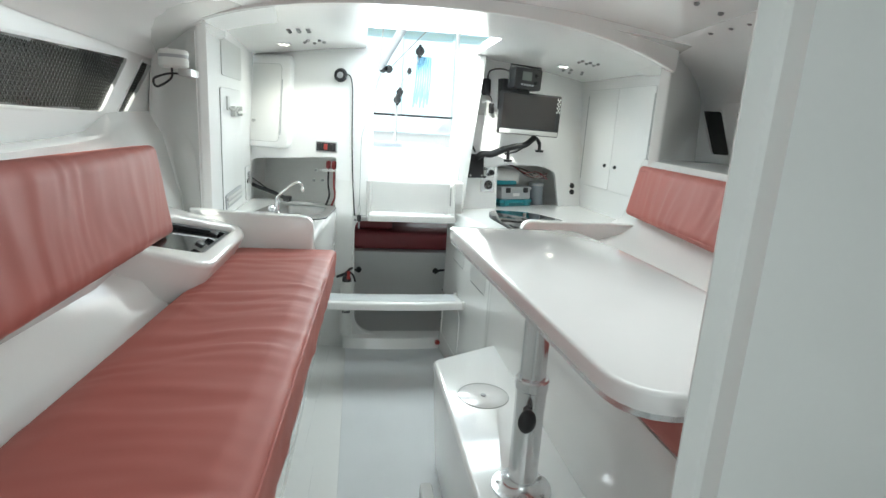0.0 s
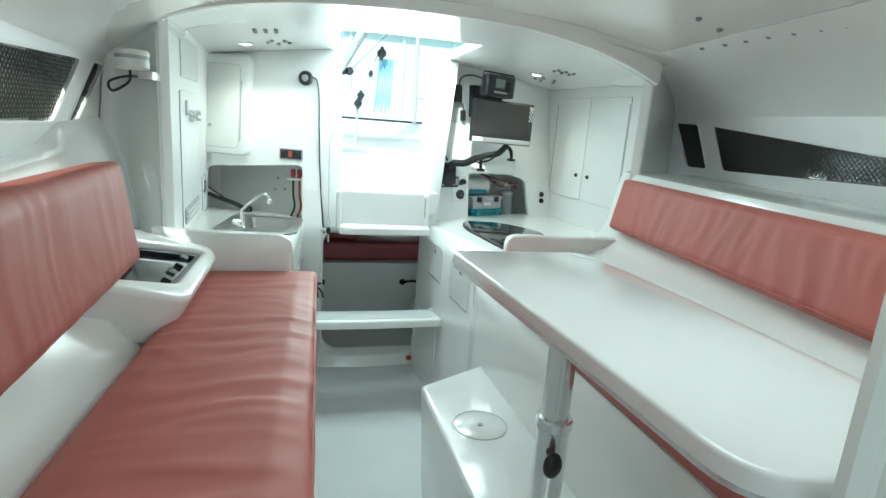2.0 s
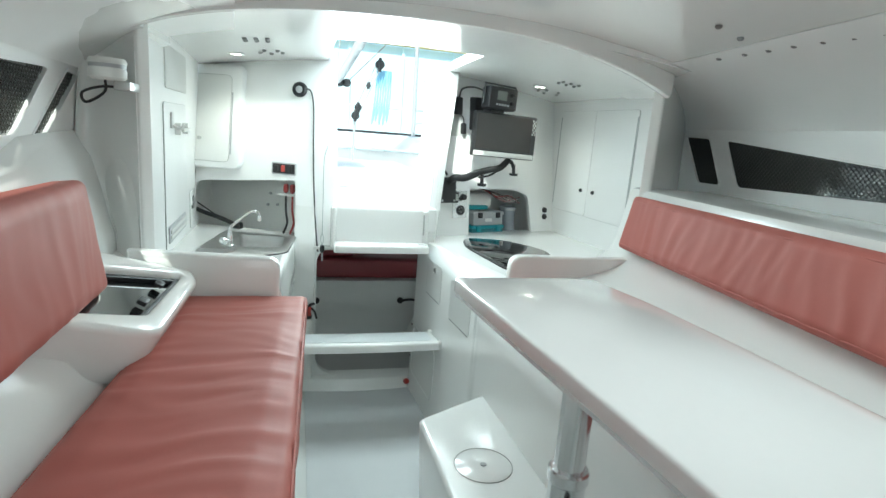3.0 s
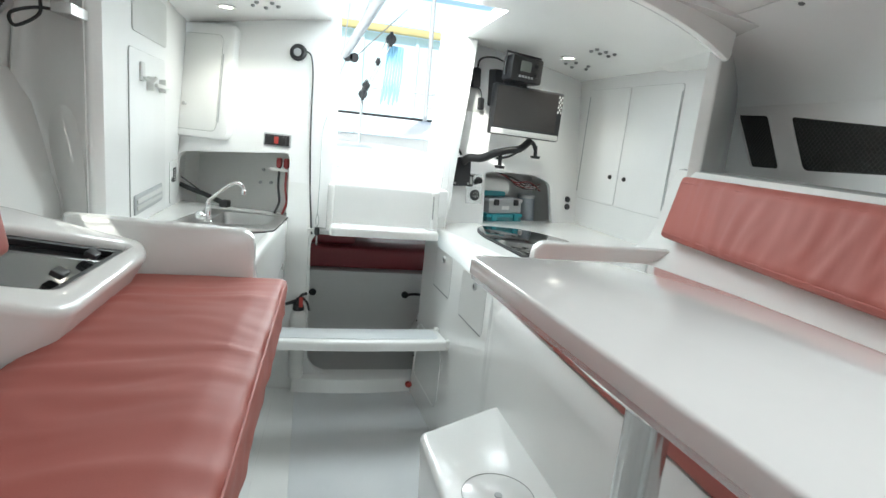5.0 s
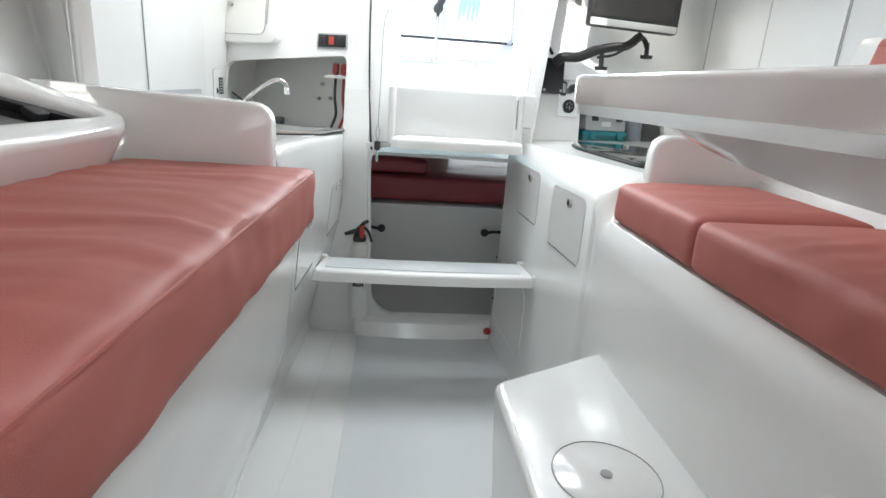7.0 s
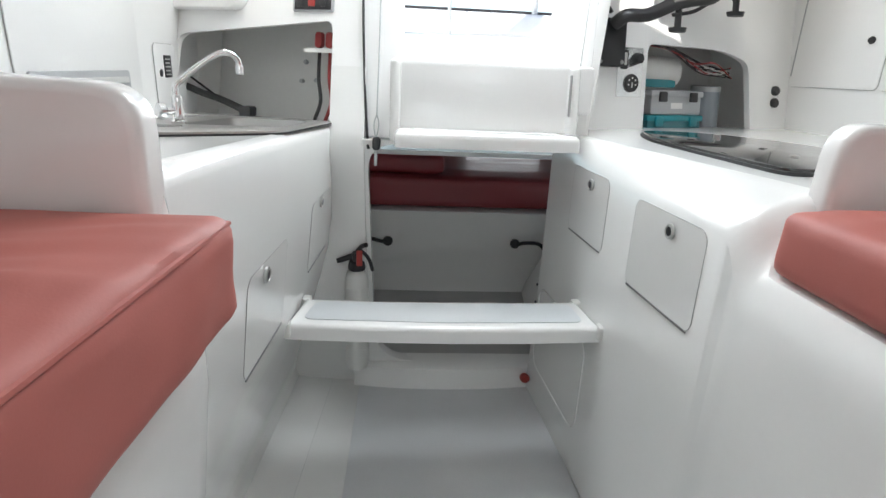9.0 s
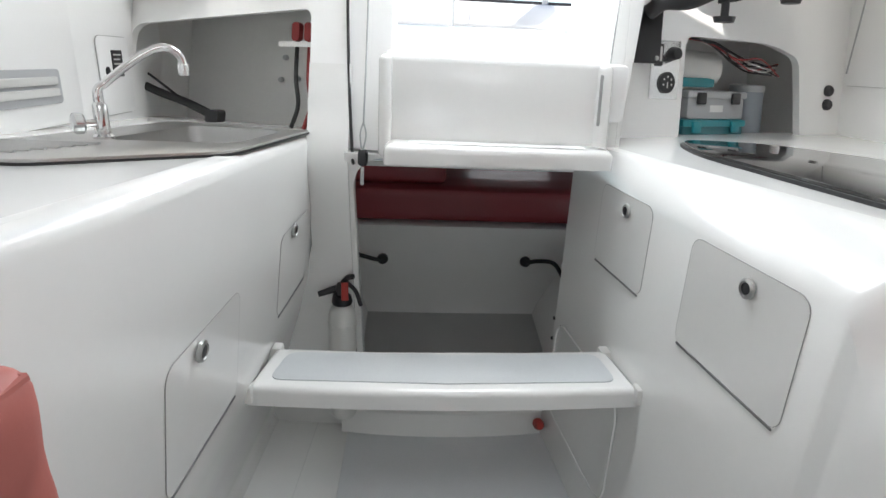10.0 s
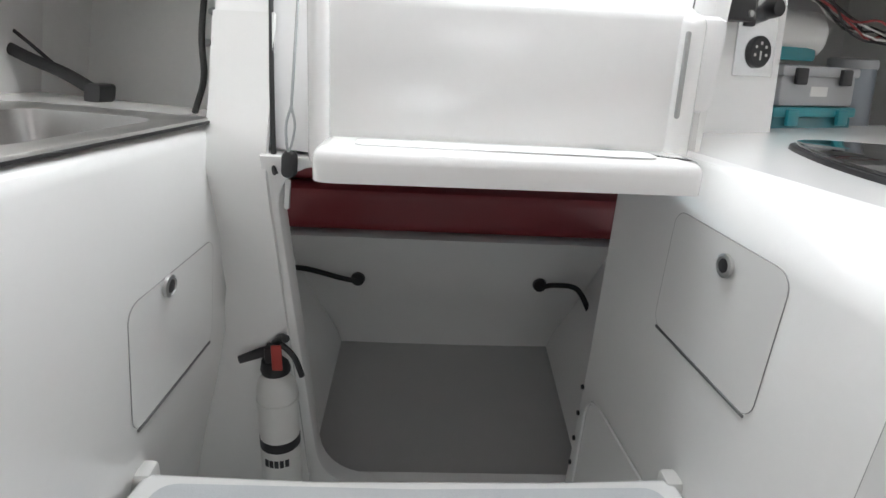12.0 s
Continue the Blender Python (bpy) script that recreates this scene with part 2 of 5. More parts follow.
def cushion(corners, thick, m, r=0.03, wrinkle=0.006, seed=0, nx=40, ny=90, across=True, puff=0.012):
    """A stuffed cushion on a four-cornered plan (x from corner 0 to 1, y from 0 to 3), with creases across it."""
    c = [Vector((*q, 0)) for q in corners]
    wx, wy = (c[1] - c[0]).length, (c[3] - c[0]).length
    bm = grid_box(nx, ny, 8)
    for v in bm.verts:
        p = Vector((v.co.x * wx / 2, v.co.y * wy / 2, v.co.z * thick / 2))
        inner = Vector((max(-wx / 2 + r, min(wx / 2 - r, p.x)), max(-wy / 2 + r, min(wy / 2 - r, p.y)), max(-thick / 2 + r, min(thick / 2 - r, p.z))))
        d = p - inner
        if d.length > 1e-6:
            p = inner + d.normalized() * min(r, d.length)
        u, w = p.x / wx + 0.5, p.y / wy + 0.5
        q = c[0] * (1 - u) * (1 - w) + c[1] * u * (1 - w) + c[2] * u * w + c[3] * (1 - u) * w
        edge = max(0.0, min(1, 6 * u, 6 * (1 - u))) * max(0.0, min(1, 8 * w, 8 * (1 - w)))
        x, y = (p.x, p.y) if across else (p.y, p.x)
        warp = 0.05 * noise.noise(Vector((x * 4, y * 3, seed)))
        a = noise.noise(Vector((x * 1.5 + seed, (y + warp) * 10, seed * 2.0)))
        b = noise.noise(Vector((x * 5 + seed, (y + 2 * warp) * 26, 7.0 + seed)))
        crease = -abs(a) * 1.0 + 0.35 * b + 0.45
        z = p.z
        if p.z > 0:
            z += puff * edge + wrinkle * crease * (0.5 + 0.5 * edge)
        side = wrinkle * 0.5 * noise.noise(Vector((x * 6, y * 14, p.z * 20 + seed)))
        v.co = Vector((q.x + side * (1 if v.co.x > 0.99 else -1 if v.co.x < -0.99 else 0), q.y, z))
    bmesh.ops.transform(bm, matrix=m, verts=bm.verts)
    return bm


def piping(corners, z, m, r=0.004, inset=0.012):
    c = [Vector((*q, z)) for q in corners]
    mid = sum(c, Vector()) / 4
    pts = [p + (mid - p).normalized() * inset for p in c]
    bm = bmesh.new()
    for i in range(4):
        tube(bm, [pts[i], pts[(i + 1) % 4]], r, 6, 0)
    bmesh.ops.transform(bm, matrix=m, verts=bm.verts)
    return bm


def sheet(rows, thick):
    """A lofted sheet through rows of points, thickened outwards."""
    bm = bmesh.new()
    g = [[bm.verts.new(p) for p in row] for row in rows]
    for a, b in zip(g, g[1:]):
        for i in range(len(a) - 1):
            bm.faces.new((a[i], a[i + 1], b[i + 1], b[i]))
    bmesh.ops.recalc_face_normals(bm, faces=bm.faces)
    bmesh.ops.solidify(bm, geom=list(bm.faces), thickness=thick)
    return bm


def slab_grid(xs, ys, zf, thick):
    """A curved slab whose underside follows zf(x, y); xs may depend on y."""
    bm, g = bmesh.new(), []
    for y in ys:
        row = [(x, y, zf(x, y)) for x in xs(y)]
        g.append([bm.verts.new(p) for p in row])
    h = [[bm.verts.new(v.co + Vector((0, 0, thick))) for v in row] for row in g]
    for q in (g, h):
        for a, b in zip(q, q[1:]):
            for i in range(len(a) - 1):
                bm.faces.new((a[i], a[i + 1], b[i + 1], b[i]))
    n, m = len(g), len(g[0])
    rim = [(0, i) for i in range(m)] + [(j, m - 1) for j in range(1, n)] + [(n - 1, i) for i in range(m - 2, -1, -1)] + [(j, 0) for j in range(n - 2, 0, -1)]
    for k in range(len(rim)):
        (a, b), (c, d) = rim[k], rim[(k + 1) % len(rim)]
        bm.faces.new((g[a][b], g[c][d], h[c][d], h[a][b]))
    return bm


def lerp(a, b, t):
    return a + (b - a) * t


# ---- the cabin: floor ----
MID = 0.2
bm = boxed((-0.75, -0.9, -0.05), (0.6, 3.58, -0.004))
structure("floor", bm, GEL, "white gelcoat cabin floor moulding beside the walkway", "floor")
bm = plate(soft_poly([(-0.28, 0.5), (0.12, 0.5), (0.402, 2.4), (0.402, 3.575), (-0.28, 3.575)], [0.03, 0.03, 0, 0, 0]), thick=0.006, m=Matrix.Translation((0, 0, -0.004)), bevel=0.002)
structure("floor_panel", bm, SOLE, "grey non-skid walkway panel on the cabin floor", "floor panel")


def xl(y):
    return -0.41 + 0.05 * (y - 2.3)


def xr(y):
    return 0.436 - 0.07 * (y - 2.7)


# ---- galley fronts and settee fronts ----
rows = []
for y in [*np.linspace(-0.9, 2.25, 14), *np.linspace(2.275, 2.345, 9), *np.linspace(2.4, 3.62, 10)]:
    k = max(0.0, min(1.0, (y - 2.275) / 0.07))
    k = k * k * (3 - 2 * k)
    x = lerp(-0.355 - 0.02 * (2.25 - y), xl(y), k)
    top = lerp(0.88, 1.045 - 0.047 * (y - 2.3), k)
    prof = [(x - 0.03, top), (x - 0.012, top - 0.004), (x - 0.003, top - 0.014), (x, top - 0.03), (x, 0.79), (x - 0.022, 0.59), (x - 0.055, 0.47), (x - 0.11, 0.3), (x - 0.165, 0.12), (x - 0.18, 0.05), (x - 0.17, 0.012), (x - 0.12, 0.0), (x - 0.04, -0.002)]
    rows.append([(px, y, pz) for px, pz in prof])
structure("wall_port", sheet(rows, 0.02), GEL, "white gelcoat berth and galley front curving into the floor", "wall")

rows = []
for y in [*np.linspace(-0.9, 2.44, 14), *np.linspace(2.46, 2.59, 12), *np.linspace(2.66, 3.53, 10)]:
    k = max(0.0, min(1.0, (y - 2.465) / 0.115))
    k = k * k * (3 - 2 * k)
    x = lerp(0.44 + 0.012 * (2.5 - y), xr(y), k)
    flare = lerp(0.03, max(0.0, min(1.0, (3.45 - y) / 0.85)) * 0.15, k)
    top = lerp(0.872, 0.99, k)
    prof = [(x + flare + 0.02, top), (x + flare * 0.93, top - 0.004), (x + flare * 0.75, top - 0.012), (x + flare * 0.45, top - 0.03), (x + flare * 0.15, top - 0.055), (x, top - 0.085), (x, 0.5), (x - 0.005, 0.25), (x - 0.012, 0.0)]
    rows.append([(px, y, pz) for px, pz in prof])
structure("wall_starboard", sheet(rows, 0.02), GEL, "white gelcoat galley and berth front beside the walkway", "wall")

# ---- berth decks ----
structure("berth_deck_port", plate([(-0.95, -0.9), (-0.46, -0.9), (-0.39, 2.32), (-0.95, 2.32)], thick=0.02, m=Matrix.Translation((0, 0, 0.86))), GEL, "white gelcoat berth top under the cushion", "berth deck")
structure("berth_deck_starboard", plate([(0.49, -0.9), (1.2, -0.9), (1.3, 2.56), (0.49, 2.56)], thick=0.02, m=Matrix.Translation((0, 0, 0.851))), GEL, "white gelcoat berth top under the cushions", "berth deck")

# ---- sloping liner behind the berths up to the side shelves ----


def wl(y):
    return -1.12 + 0.11 * (2.45 - y)


def wr(y):
    return 1.72 - 0.10 * (2.45 - y)


rows_l, rows_r = [], []
for y in np.linspace(-0.9, 2.75, 20):
    a, oc = wl(y), -0.862 + 0.06 * (y - 0.35)
    k = max(0.0, min(1.0, (y - 1.75) / 0.25))
    rows_l.append([(oc + 0.08, y, 0.885), (oc + 0.012, y, 0.93), (oc - 0.02, y, 0.985), (min(a + 0.20, oc - 0.05), y, 1.06), (min(a + 0.13, oc - 0.075), y, 1.10), (a + 0.13, y, 1.16), (a + lerp(0.09, 0.055, k), y, 1.44), (a + lerp(0.08, 0.035, k), y, lerp(1.457, 1.475, k)), (a + lerp(0.06, 0.025, k), y, lerp(1.462, 1.50, k)), (a + lerp(-0.02, 0.014, k), y, lerp(1.462, 1.53, k))])
    b = wr(y) - 0.30
    rows_r.append([(0.86, y, 0.85), (0.885, y, 0.95), (0.905, y, 1.0), (b - 0.32, y, 1.06), (b - 0.24, y, 1.11), (b - 0.21, y, 1.18), (b - 0.17, y, 1.40), (b - 0.155, y, 1.425), (b - 0.12, y, 1.432), (b + 0.31, y, 1.426)])
structure("liner_port", sheet(rows_l, -0.015), GEL, "white gelcoat side moulding behind the port cushions", "liner")
structure("liner_starboard", sheet(rows_r, 0.015), GEL, "white gelcoat side moulding behind the starboard cushions", "liner")

# ---- cabin sides with window openings ----
ml = frame_of((wl(-0.9), -0.9, 1.42), (wl(2.5) - wl(-0.9), 3.4, 0), (0.10, 0, 1))
mr = frame_of((wr(-0.9), -0.9, 1.39), (wr(2.5) - wr(-0.9), 3.4, 0), (-0.10, 0, 1))


def side_y(y):
    return (y + 0.9) * math.hypot(1, 0.11)


WL1 = soft_poly([(side_y(2.08), 0.092), (side_y(2.20), 0.092), (side_y(2.56), 0.305), (side_y(2.41), 0.31)], 0.02)
WL2 = soft_poly([(side_y(1.0), 0.13), (side_y(1.95), 0.105), (side_y(2.22), 0.305), (side_y(1.0), 0.27)], [0.03, 0.03, 0.03, 0.03])
WR1 = soft_poly([(side_y(2.655), 0.078), (side_y(2.84), 0.075), (side_y(2.98), 0.325), (side_y(2.765), 0.318)], 0.022)
WR2 = soft_poly([(side_y(1.2), 0.125), (side_y(2.53), 0.082), (side_y(2.64), 0.312), (side_y(1.2), 0.175)], [0.03, 0.03, 0.03, 0.03])
structure("wall_side_port", plate([(0, 0), (3.75, 0), (3.75, 0.5), (0, 0.42)], (WL1, WL2), 0.03, ml @ Matrix.Translation((0, 0, -0.03))), GELS, "white cabin side with two tinted windows", "wall")
structure("wall_side_starboard", plate([(0, 0), (4.1, 0), (4.1, 0.56), (0, 0.42)], (WR1, WR2), 0.03, mr), GELS, "white cabin side with two tinted windows", "wall")

# ---- coachroof ----


def roof_z(x, y):
    s = (x - MID) / (1.27 if x < MID else 1.58)
    return 2.07 - 0.19 * s * s - 0.10 * abs(s) ** 5 - 0.02 * max(0, 1.2 - y)


structure("ceiling", slab_grid(lambda y: np.linspace(wl(y) - 0.06, wr(y) + 0.06, 37), np.linspace(-0.9, 2.44, 14), roof_z, 0.03), GEL, "glossy white coachroof lining with a slight crown", "ceiling")
structure("ceiling_pocket_starboard", slab_grid(lambda y: np.linspace(1.235, wr(y) + 0.06, 12), np.linspace(2.441, 3.25, 8), roof_z, 0.03), GEL, "white roof lining over the starboard window pocket", "ceiling")
structure("ceiling_pocket_port", slab_grid(lambda y: np.linspace(wl(y) - 0.06, -0.87, 8), np.linspace(2.441, 2.9, 6), roof_z, 0.03), GEL, "white roof lining over the port window pocket", "ceiling")

# rounded inner corner where the port side runs into the galley bulkhead
rows = []
for z in np.linspace(1.02, 1.86, 18):
    k = max(0.0, min(1.0, (z - 1.16) / 0.34))
    p0 = Vector((wl(2.54) + lerp(0.132, 0.012, k) + max(0.0, 0.1 * (z - 1.5)), 2.54, z))
    p1, p2 = Vector((p0.x + 0.004, 2.65, z)), Vector((-0.893, 2.465, z))
    rows.append([tuple((1 - t) ** 2 * p0 + 2 * t * (1 - t) * p1 + t * t * p2) for t in np.linspace(0, 1, 13)])
structure("trim_corner_port", sheet(rows, 0.004), GEL, "white rounded inner corner beside the port windows", "trim")

# rounded coves where the cabin sides run into the roof
for name, wf, sgn, y1 in (("trim_cove_port", wl, 1, 2.86), ("trim_cove_starboard", wr, -1, 3.2)):
    rows = []
    for y in np.linspace(-0.9, y1, 16):
        w = wf(y) + sgn * 0.045
        p0, p2 = Vector((w - sgn * 0.008, y, 1.745)), Vector((w + sgn * 0.50, y, roof_z(w + sgn * 0.50, y) - 0.003))
        p1 = Vector((w + sgn * 0.05, y, 1.90))
        rows.append([tuple((1 - t) ** 2 * p0 + 2 * t * (1 - t) * p1 + t * t * p2) for t in np.linspace(0, 1, 11)])
    structure(name, sheet(rows, 0.002), GELS, "white rounded cove between cabin side and roof", "trim")

# arched beam where the lower fore roof meets the galley roof
rows = []
for t in np.linspace(0, 1, 41):
    x = lerp(-0.9, 1.285, t)
    s = (x - MID) / 1.08
    z = 2.02 - (0.16 * s * s if s > 0 else 0.075 * s * s + 0.06 * abs(s) ** 5)
    q = 0.17 * max(0.0, (x - 0.5) / 0.8) ** 2
    rows.append([(x, q + yy, z + zz) for yy, zz in ((2.38, 0.12), (2.385, 0.02), (2.395, 0.004), (2.415, 0), (2.44, 0.005), (2.455, 0.02), (2.46, 0.12))])
structure("trim_arch", sheet(rows, 0.004), GEL, "white rounded roof arch across the cabin", "trim")

# galley roof, with the companionway cut out of it
HX0, HX1 = -0.19, 0.53


def roof2(x, y):
    s = (x - MID) / 1.3
    return 2.03 - 0.10 * s * s - 0.02 * (y - 2.45)


for name, x0, x1, y0, y1 in (("ceiling_galley_port", -0.98, HX0, 2.42, 4.4), ("ceiling_galley_starboard", HX1, 1.56, 2.42, 4.4), ("ceiling_galley_middle", HX0, HX1, 2.42, 3.02)):
    structure(name, slab_grid(lambda y: np.linspace(x0, x1, 14), np.linspace(y0, y1, 12), roof2, 0.05), GEL, "glossy white roof lining over the galley", "ceiling")

# ---- galley side bulkheads: port (a locker side and post) ----
ZT = 2.06
structure("bulkhead_port", plate(soft_poly([(0.0, 1.0), (0.0, 1.95), (-0.45, 1.86), (-0.45, 0.8), (-0.06, 0.8)], [0.05, 0, 0, 0, 0]), thick=0.045, m=frame_of((-0.86, 2.50, 0), (0.40, -0.30, 0), (0, 0, 1)), bevel=0.015, seg=3), GEL, "white bulkhead post at the galley's fore end", "bulkhead")
structure("bulkhead_starboard", plate(soft_poly([(0.0, 1.0), (0.0, 1.98), (0.72, 1.85), (0.72, 0.8), (0.04, 0.8)], [0.05, 0, 0, 0, 0]), thick=0.05, m=frame_of((1.26, 2.64, 0), (0.54, 0.48, 0), (0, 0, 1)), bevel=0.015, seg=3), GEL, "white bulkhead post at the galley's fore end", "bulkhead")
structure("wall_locker_port", plate([(0, 0.9), (1.5, 0.9), (1.5, 2.0), (0, 2.0)], thick=0.03, m=frame_of((-0.885, 2.49, 0), (-0.05, 1.42, 0), (0, 0, 1)) @ Matrix.Translation((0, 0, -0.03))), GELS, "white locker front along the galley side", "wall")

# ---- aft walls beside the companionway ----
LU = Vector((-0.75, 0.33, 0)).normalized()


def leaning(origin, u, lean, z0):
    """A wall frame whose x runs along u and y is the height; the wall leans aft by lean from height z0."""
    m = frame_of(origin, u, (0, 0, 1))
    m.col[1] = (0, lean, 1, 0)
    m.translation = Vector(origin) - Vector((0, lean * z0, 0))
    return m


ML = leaning((-0.2, 3.366, 0), LU, 0.42, 1.0)
RU = Vector((1.05, 0.38, 0)).normalized()
MR = leaning((0.415, 3.575, 0), RU, 0.2, 1.1)
REC = soft_poly([(0.175, 0.955), (0.175, 1.297), (0.80, 1.245), (0.82, 0.93)], [0.01, 0.03, 0.05, 0.02])
bm = plate([(-0.06, 0.965), (0.05, 0.965), (0.16, 0.9), (0.92, 0.9), (0.92, 2.0), (-0.06, 2.02)], (REC,), 0.025, ML)
structure("wall_aft_port", bm, GELS, "white galley bulkhead with an open recess behind the sink", "wall")
SHF = soft_poly([(0.345, 0.965), (0.345, 1.285), (0.72, 1.282), (0.865, 1.24), (0.92, 0.925)], [0.02, 0.03, 0.08, 0.04, 0.02])
bm = plate([(0.0, 0.9), (1.32, 0.9), (1.32, 2.03), (0.0, 2.03)], (SHF,), 0.025, MR @ Matrix.Translation((0, 0, -0.025)))
structure("wall_aft_starboard", bm, GELS, "white galley bulkhead with an open storage recess", "wall")
structure("wall_side_galley", plate([(-0.35, 0.9), (1.1, 0.9), (1.1, 2.0), (-0.35, 2.0)], thick=0.03, m=frame_of((1.46, 3.99, 0), (0.07, -1.08, 0), (0, 0, 1)) @ Matrix.Translation((0, 0, -0.03))), GELS, "white locker side of the galley", "wall")


def recess(name, loop, mat4, sign, depth, label):
    bm = bmesh.new()
    a = [bm.verts.new((x, y, sign * 0.024)) for x, y in loop]
    b = [bm.verts.new((x, y, sign * depth)) for x, y in loop]
    for i in range(len(loop)):
        j = (i + 1) % len(loop)
        bm.faces.new((a[i], a[j], b[j], b[i]))
    bm.faces.new(b)
    bmesh.ops.transform(bm, matrix=mat4, verts=bm.verts)
    return structure(name, bm, GELSHADE, label, "recess")


recess("recess_sink", rounded(0.13, 0.9, 0.9, 1.36, 0.02), ML, 1, 0.34, "white gelcoat recess lining behind the sink, toned down for shade")
recess("recess_shelf", rounded(0.30, 0.89, 0.99, 1.34, 0.02), MR, -1, 0.30, "white gelcoat storage recess lining, toned down for shade")

# ---- companionway: jambs, step tray, washboard and doorway under it ----
DOOR = soft_poly([(-0.222, 0.085), (-0.238, 0.945), (0.41, 0.945), (0.41, 0.085)], [0.16, 0.09, 0.0, 0.02], 8)
bm = plate([(-0.256, -0.02), (0.5, -0.02), (0.5, 0.958), (-0.256, 0.958)], (DOOR,), 0.05, frame_of((0, 3.61, 0), (1, 0, 0), (0, 0, 1)), bevel=0.004)


def lower_lean(bm):
    """The bulkhead below the companionway overhangs the floor."""
    for v in bm.verts:
        v.co.y -= 0.26 * (v.co.z - 0.1)
    return bm


lower_lean(bm)
structure("wall_aft", bm, GEL, "white bulkhead with a low rounded opening to the aft berth", "wall")
rows = []
for t in np.linspace(0, 1, 15):
    x = lerp(-0.30, 0.41, t)
    bow = 0.055 * math.sin(math.pi * min(1, t * 1.0)) ** 0.7
    rows.append([(x, 3.62, 0.085), (x, 3.565 - bow * 0.3, 0.08), (x, 3.55 - bow * 0.5, 0.068), (x, 3.542 - bow * 0.6, 0.03), (x, 3.53 - bow * 0.6, -0.002)])
structure("door_sill", sheet(rows, 0.004), GEL, "white curved door sill below the low opening", "sill")

bm = bmesh.new()
box(bm, (-0.215, 3.38, 1.03), (-0.165, 3.80, 2.0), 0.012)
for v in bm.verts:
    v.co.y += 0.42 * (v.co.z - 1.0)
structure("door_jamb_port", bm, GEL, "white companionway jamb", "jamb")
rows = []
for t in np.linspace(0, 1, 10):
    row = []
    for z in np.linspace(-0.02, 1.16, 26):
        k = max(0.0, min(1.0, (z - 0.3) / 0.6))
        k = k * k * (3 - 2 * k)
        x = lerp(lerp(-0.66, -0.357, min(1.0, k * 1.6)), -0.246, t)
        up = max(0.0, min(1.0, (z - 0.86) / 0.16))
        y = lerp(3.556 - 0.26 * (z - 0.1), 3.380 + 0.42 * (z - 1.0), up * up * (3 - 2 * up))
        row.append((x, y + k * 0.44 * (-0.246 - x), z))
    rows.append(row)
structure("wall_aft_post", sheet(rows, 0.006), GEL, "white post between the galley front and the low doorway", "wall")
bm = plate(soft_poly([(0.372, 0.95), (0.44, 0.95), (0.60, 2.0), (0.50, 2.0)], 0.01), thick=0.42, m=frame_of((0, 3.80, 0), (1, 0, 0), (0, 0, 1)), bevel=0.012)
for v in bm.verts:
    v.co.y += 0.3 * (v.co.z - 1.0)
structure("door_jamb_starboard", bm, GEL, "white sloping companionway jamb", "jamb")

step = thing("companionway_step", "white moulded companionway step tray with a raised lip", "step")
bm = plate(soft_poly([(-0.155, 3.20), (0.372, 3.215), (0.385, 3.50), (-0.155, 3.50)], [0.03, 0.01, 0, 0]), thick=0.046, m=Matrix.Translation((0, 0, 0.955)), bevel=0.02, seg=4)
part("tread", bm, GEL, step)
for name, lo, hi, r, mat in (("riser", (-0.165, 3.285, 0.985), (0.375, 3.345, 1.20), 0.025, GEL), ("side_cheek", (0.338, 3.275, 0.96), (0.378, 3.345, 1.19), 0.018, GEL), ("side_cheek", (-0.17, 3.268, 0.96), (-0.14, 3.345, 1.19), 0.014, GEL), ("groove", (0.343, 3.270, 1.05), (0.350, 3.277, 1.165), 0.003, SEAM)):
    bm = boxed(lo, hi, r, 4)
    for v in bm.verts:
        v.co.y += 0.12 * (v.co.z - 1.0)
    part(name, bm, mat, step)
part("tread_pad", plate(rounded(-0.10, 3.225, 0.31, 3.272, 0.015), thick=0.0012, m=Matrix.Translation((0, 0, 1.0012))), GELS, step, "pale non-skid pad")

# ---- step board across the walkway ----
board = thing("step_board", "white step board with grey non-skid pad spanning the walkway", "step")
out = [(-0.425, 2.985), (-0.2, 2.972), (0.0, 2.968), (0.2, 2.972), (0.415, 2.985), (0.40, 3.16), (0.2, 3.15), (-0.15, 3.145), (-0.40, 3.155)]
part("board", plate(out, thick=0.045, m=Matrix.Translation((0, 0, 0.477)), bevel=0.015, seg=4), GEL, board)
part("pad", plate(soft_poly([(-0.385, 3.012), (0.0, 2.999), (0.375, 3.012), (0.365, 3.132), (0.0, 3.122), (-0.365, 3.127)], [0.03, 0, 0.03, 0.03, 0, 0.03]), thick=0.003, m=Matrix.Translation((0, 0, 0.522)), bevel=0.001), PAD, board, "grey non-skid pad")
for x, y in ((-0.43, 2.99), (0.425, 2.99), (-0.405, 3.155), (0.40, 3.155)):
    part("bracket", boxed((x - 0.02, y - 0.018, 0.485), (x + 0.02, y + 0.018, 0.527), 0.008), WHITEPL, board)

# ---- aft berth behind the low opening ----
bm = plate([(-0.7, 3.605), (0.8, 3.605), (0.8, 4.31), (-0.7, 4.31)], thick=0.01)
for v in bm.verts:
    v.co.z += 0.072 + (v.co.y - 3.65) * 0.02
structure("floor_aft", bm, AFTSOLE, "grey aft floor, toned darker for the dim footwell, sloping up to the berth", "floor")
rows = []
for t in np.linspace(0, 1, 21):
    x = lerp(-0.75, 0.9, t)
    rows.append([(x, 4.275 - 0.03 * math.sin(math.pi * t), 0.07), (x, 4.265, 0.15), (x, 4.21, 0.3), (x, 4.165, 0.53), (x, 4.2, 0.54), (x, 5.6, 0.54)])
structure("wall_aft_berth", sheet(rows, 0.01), GEL, "white front of the aft berth", "wall")
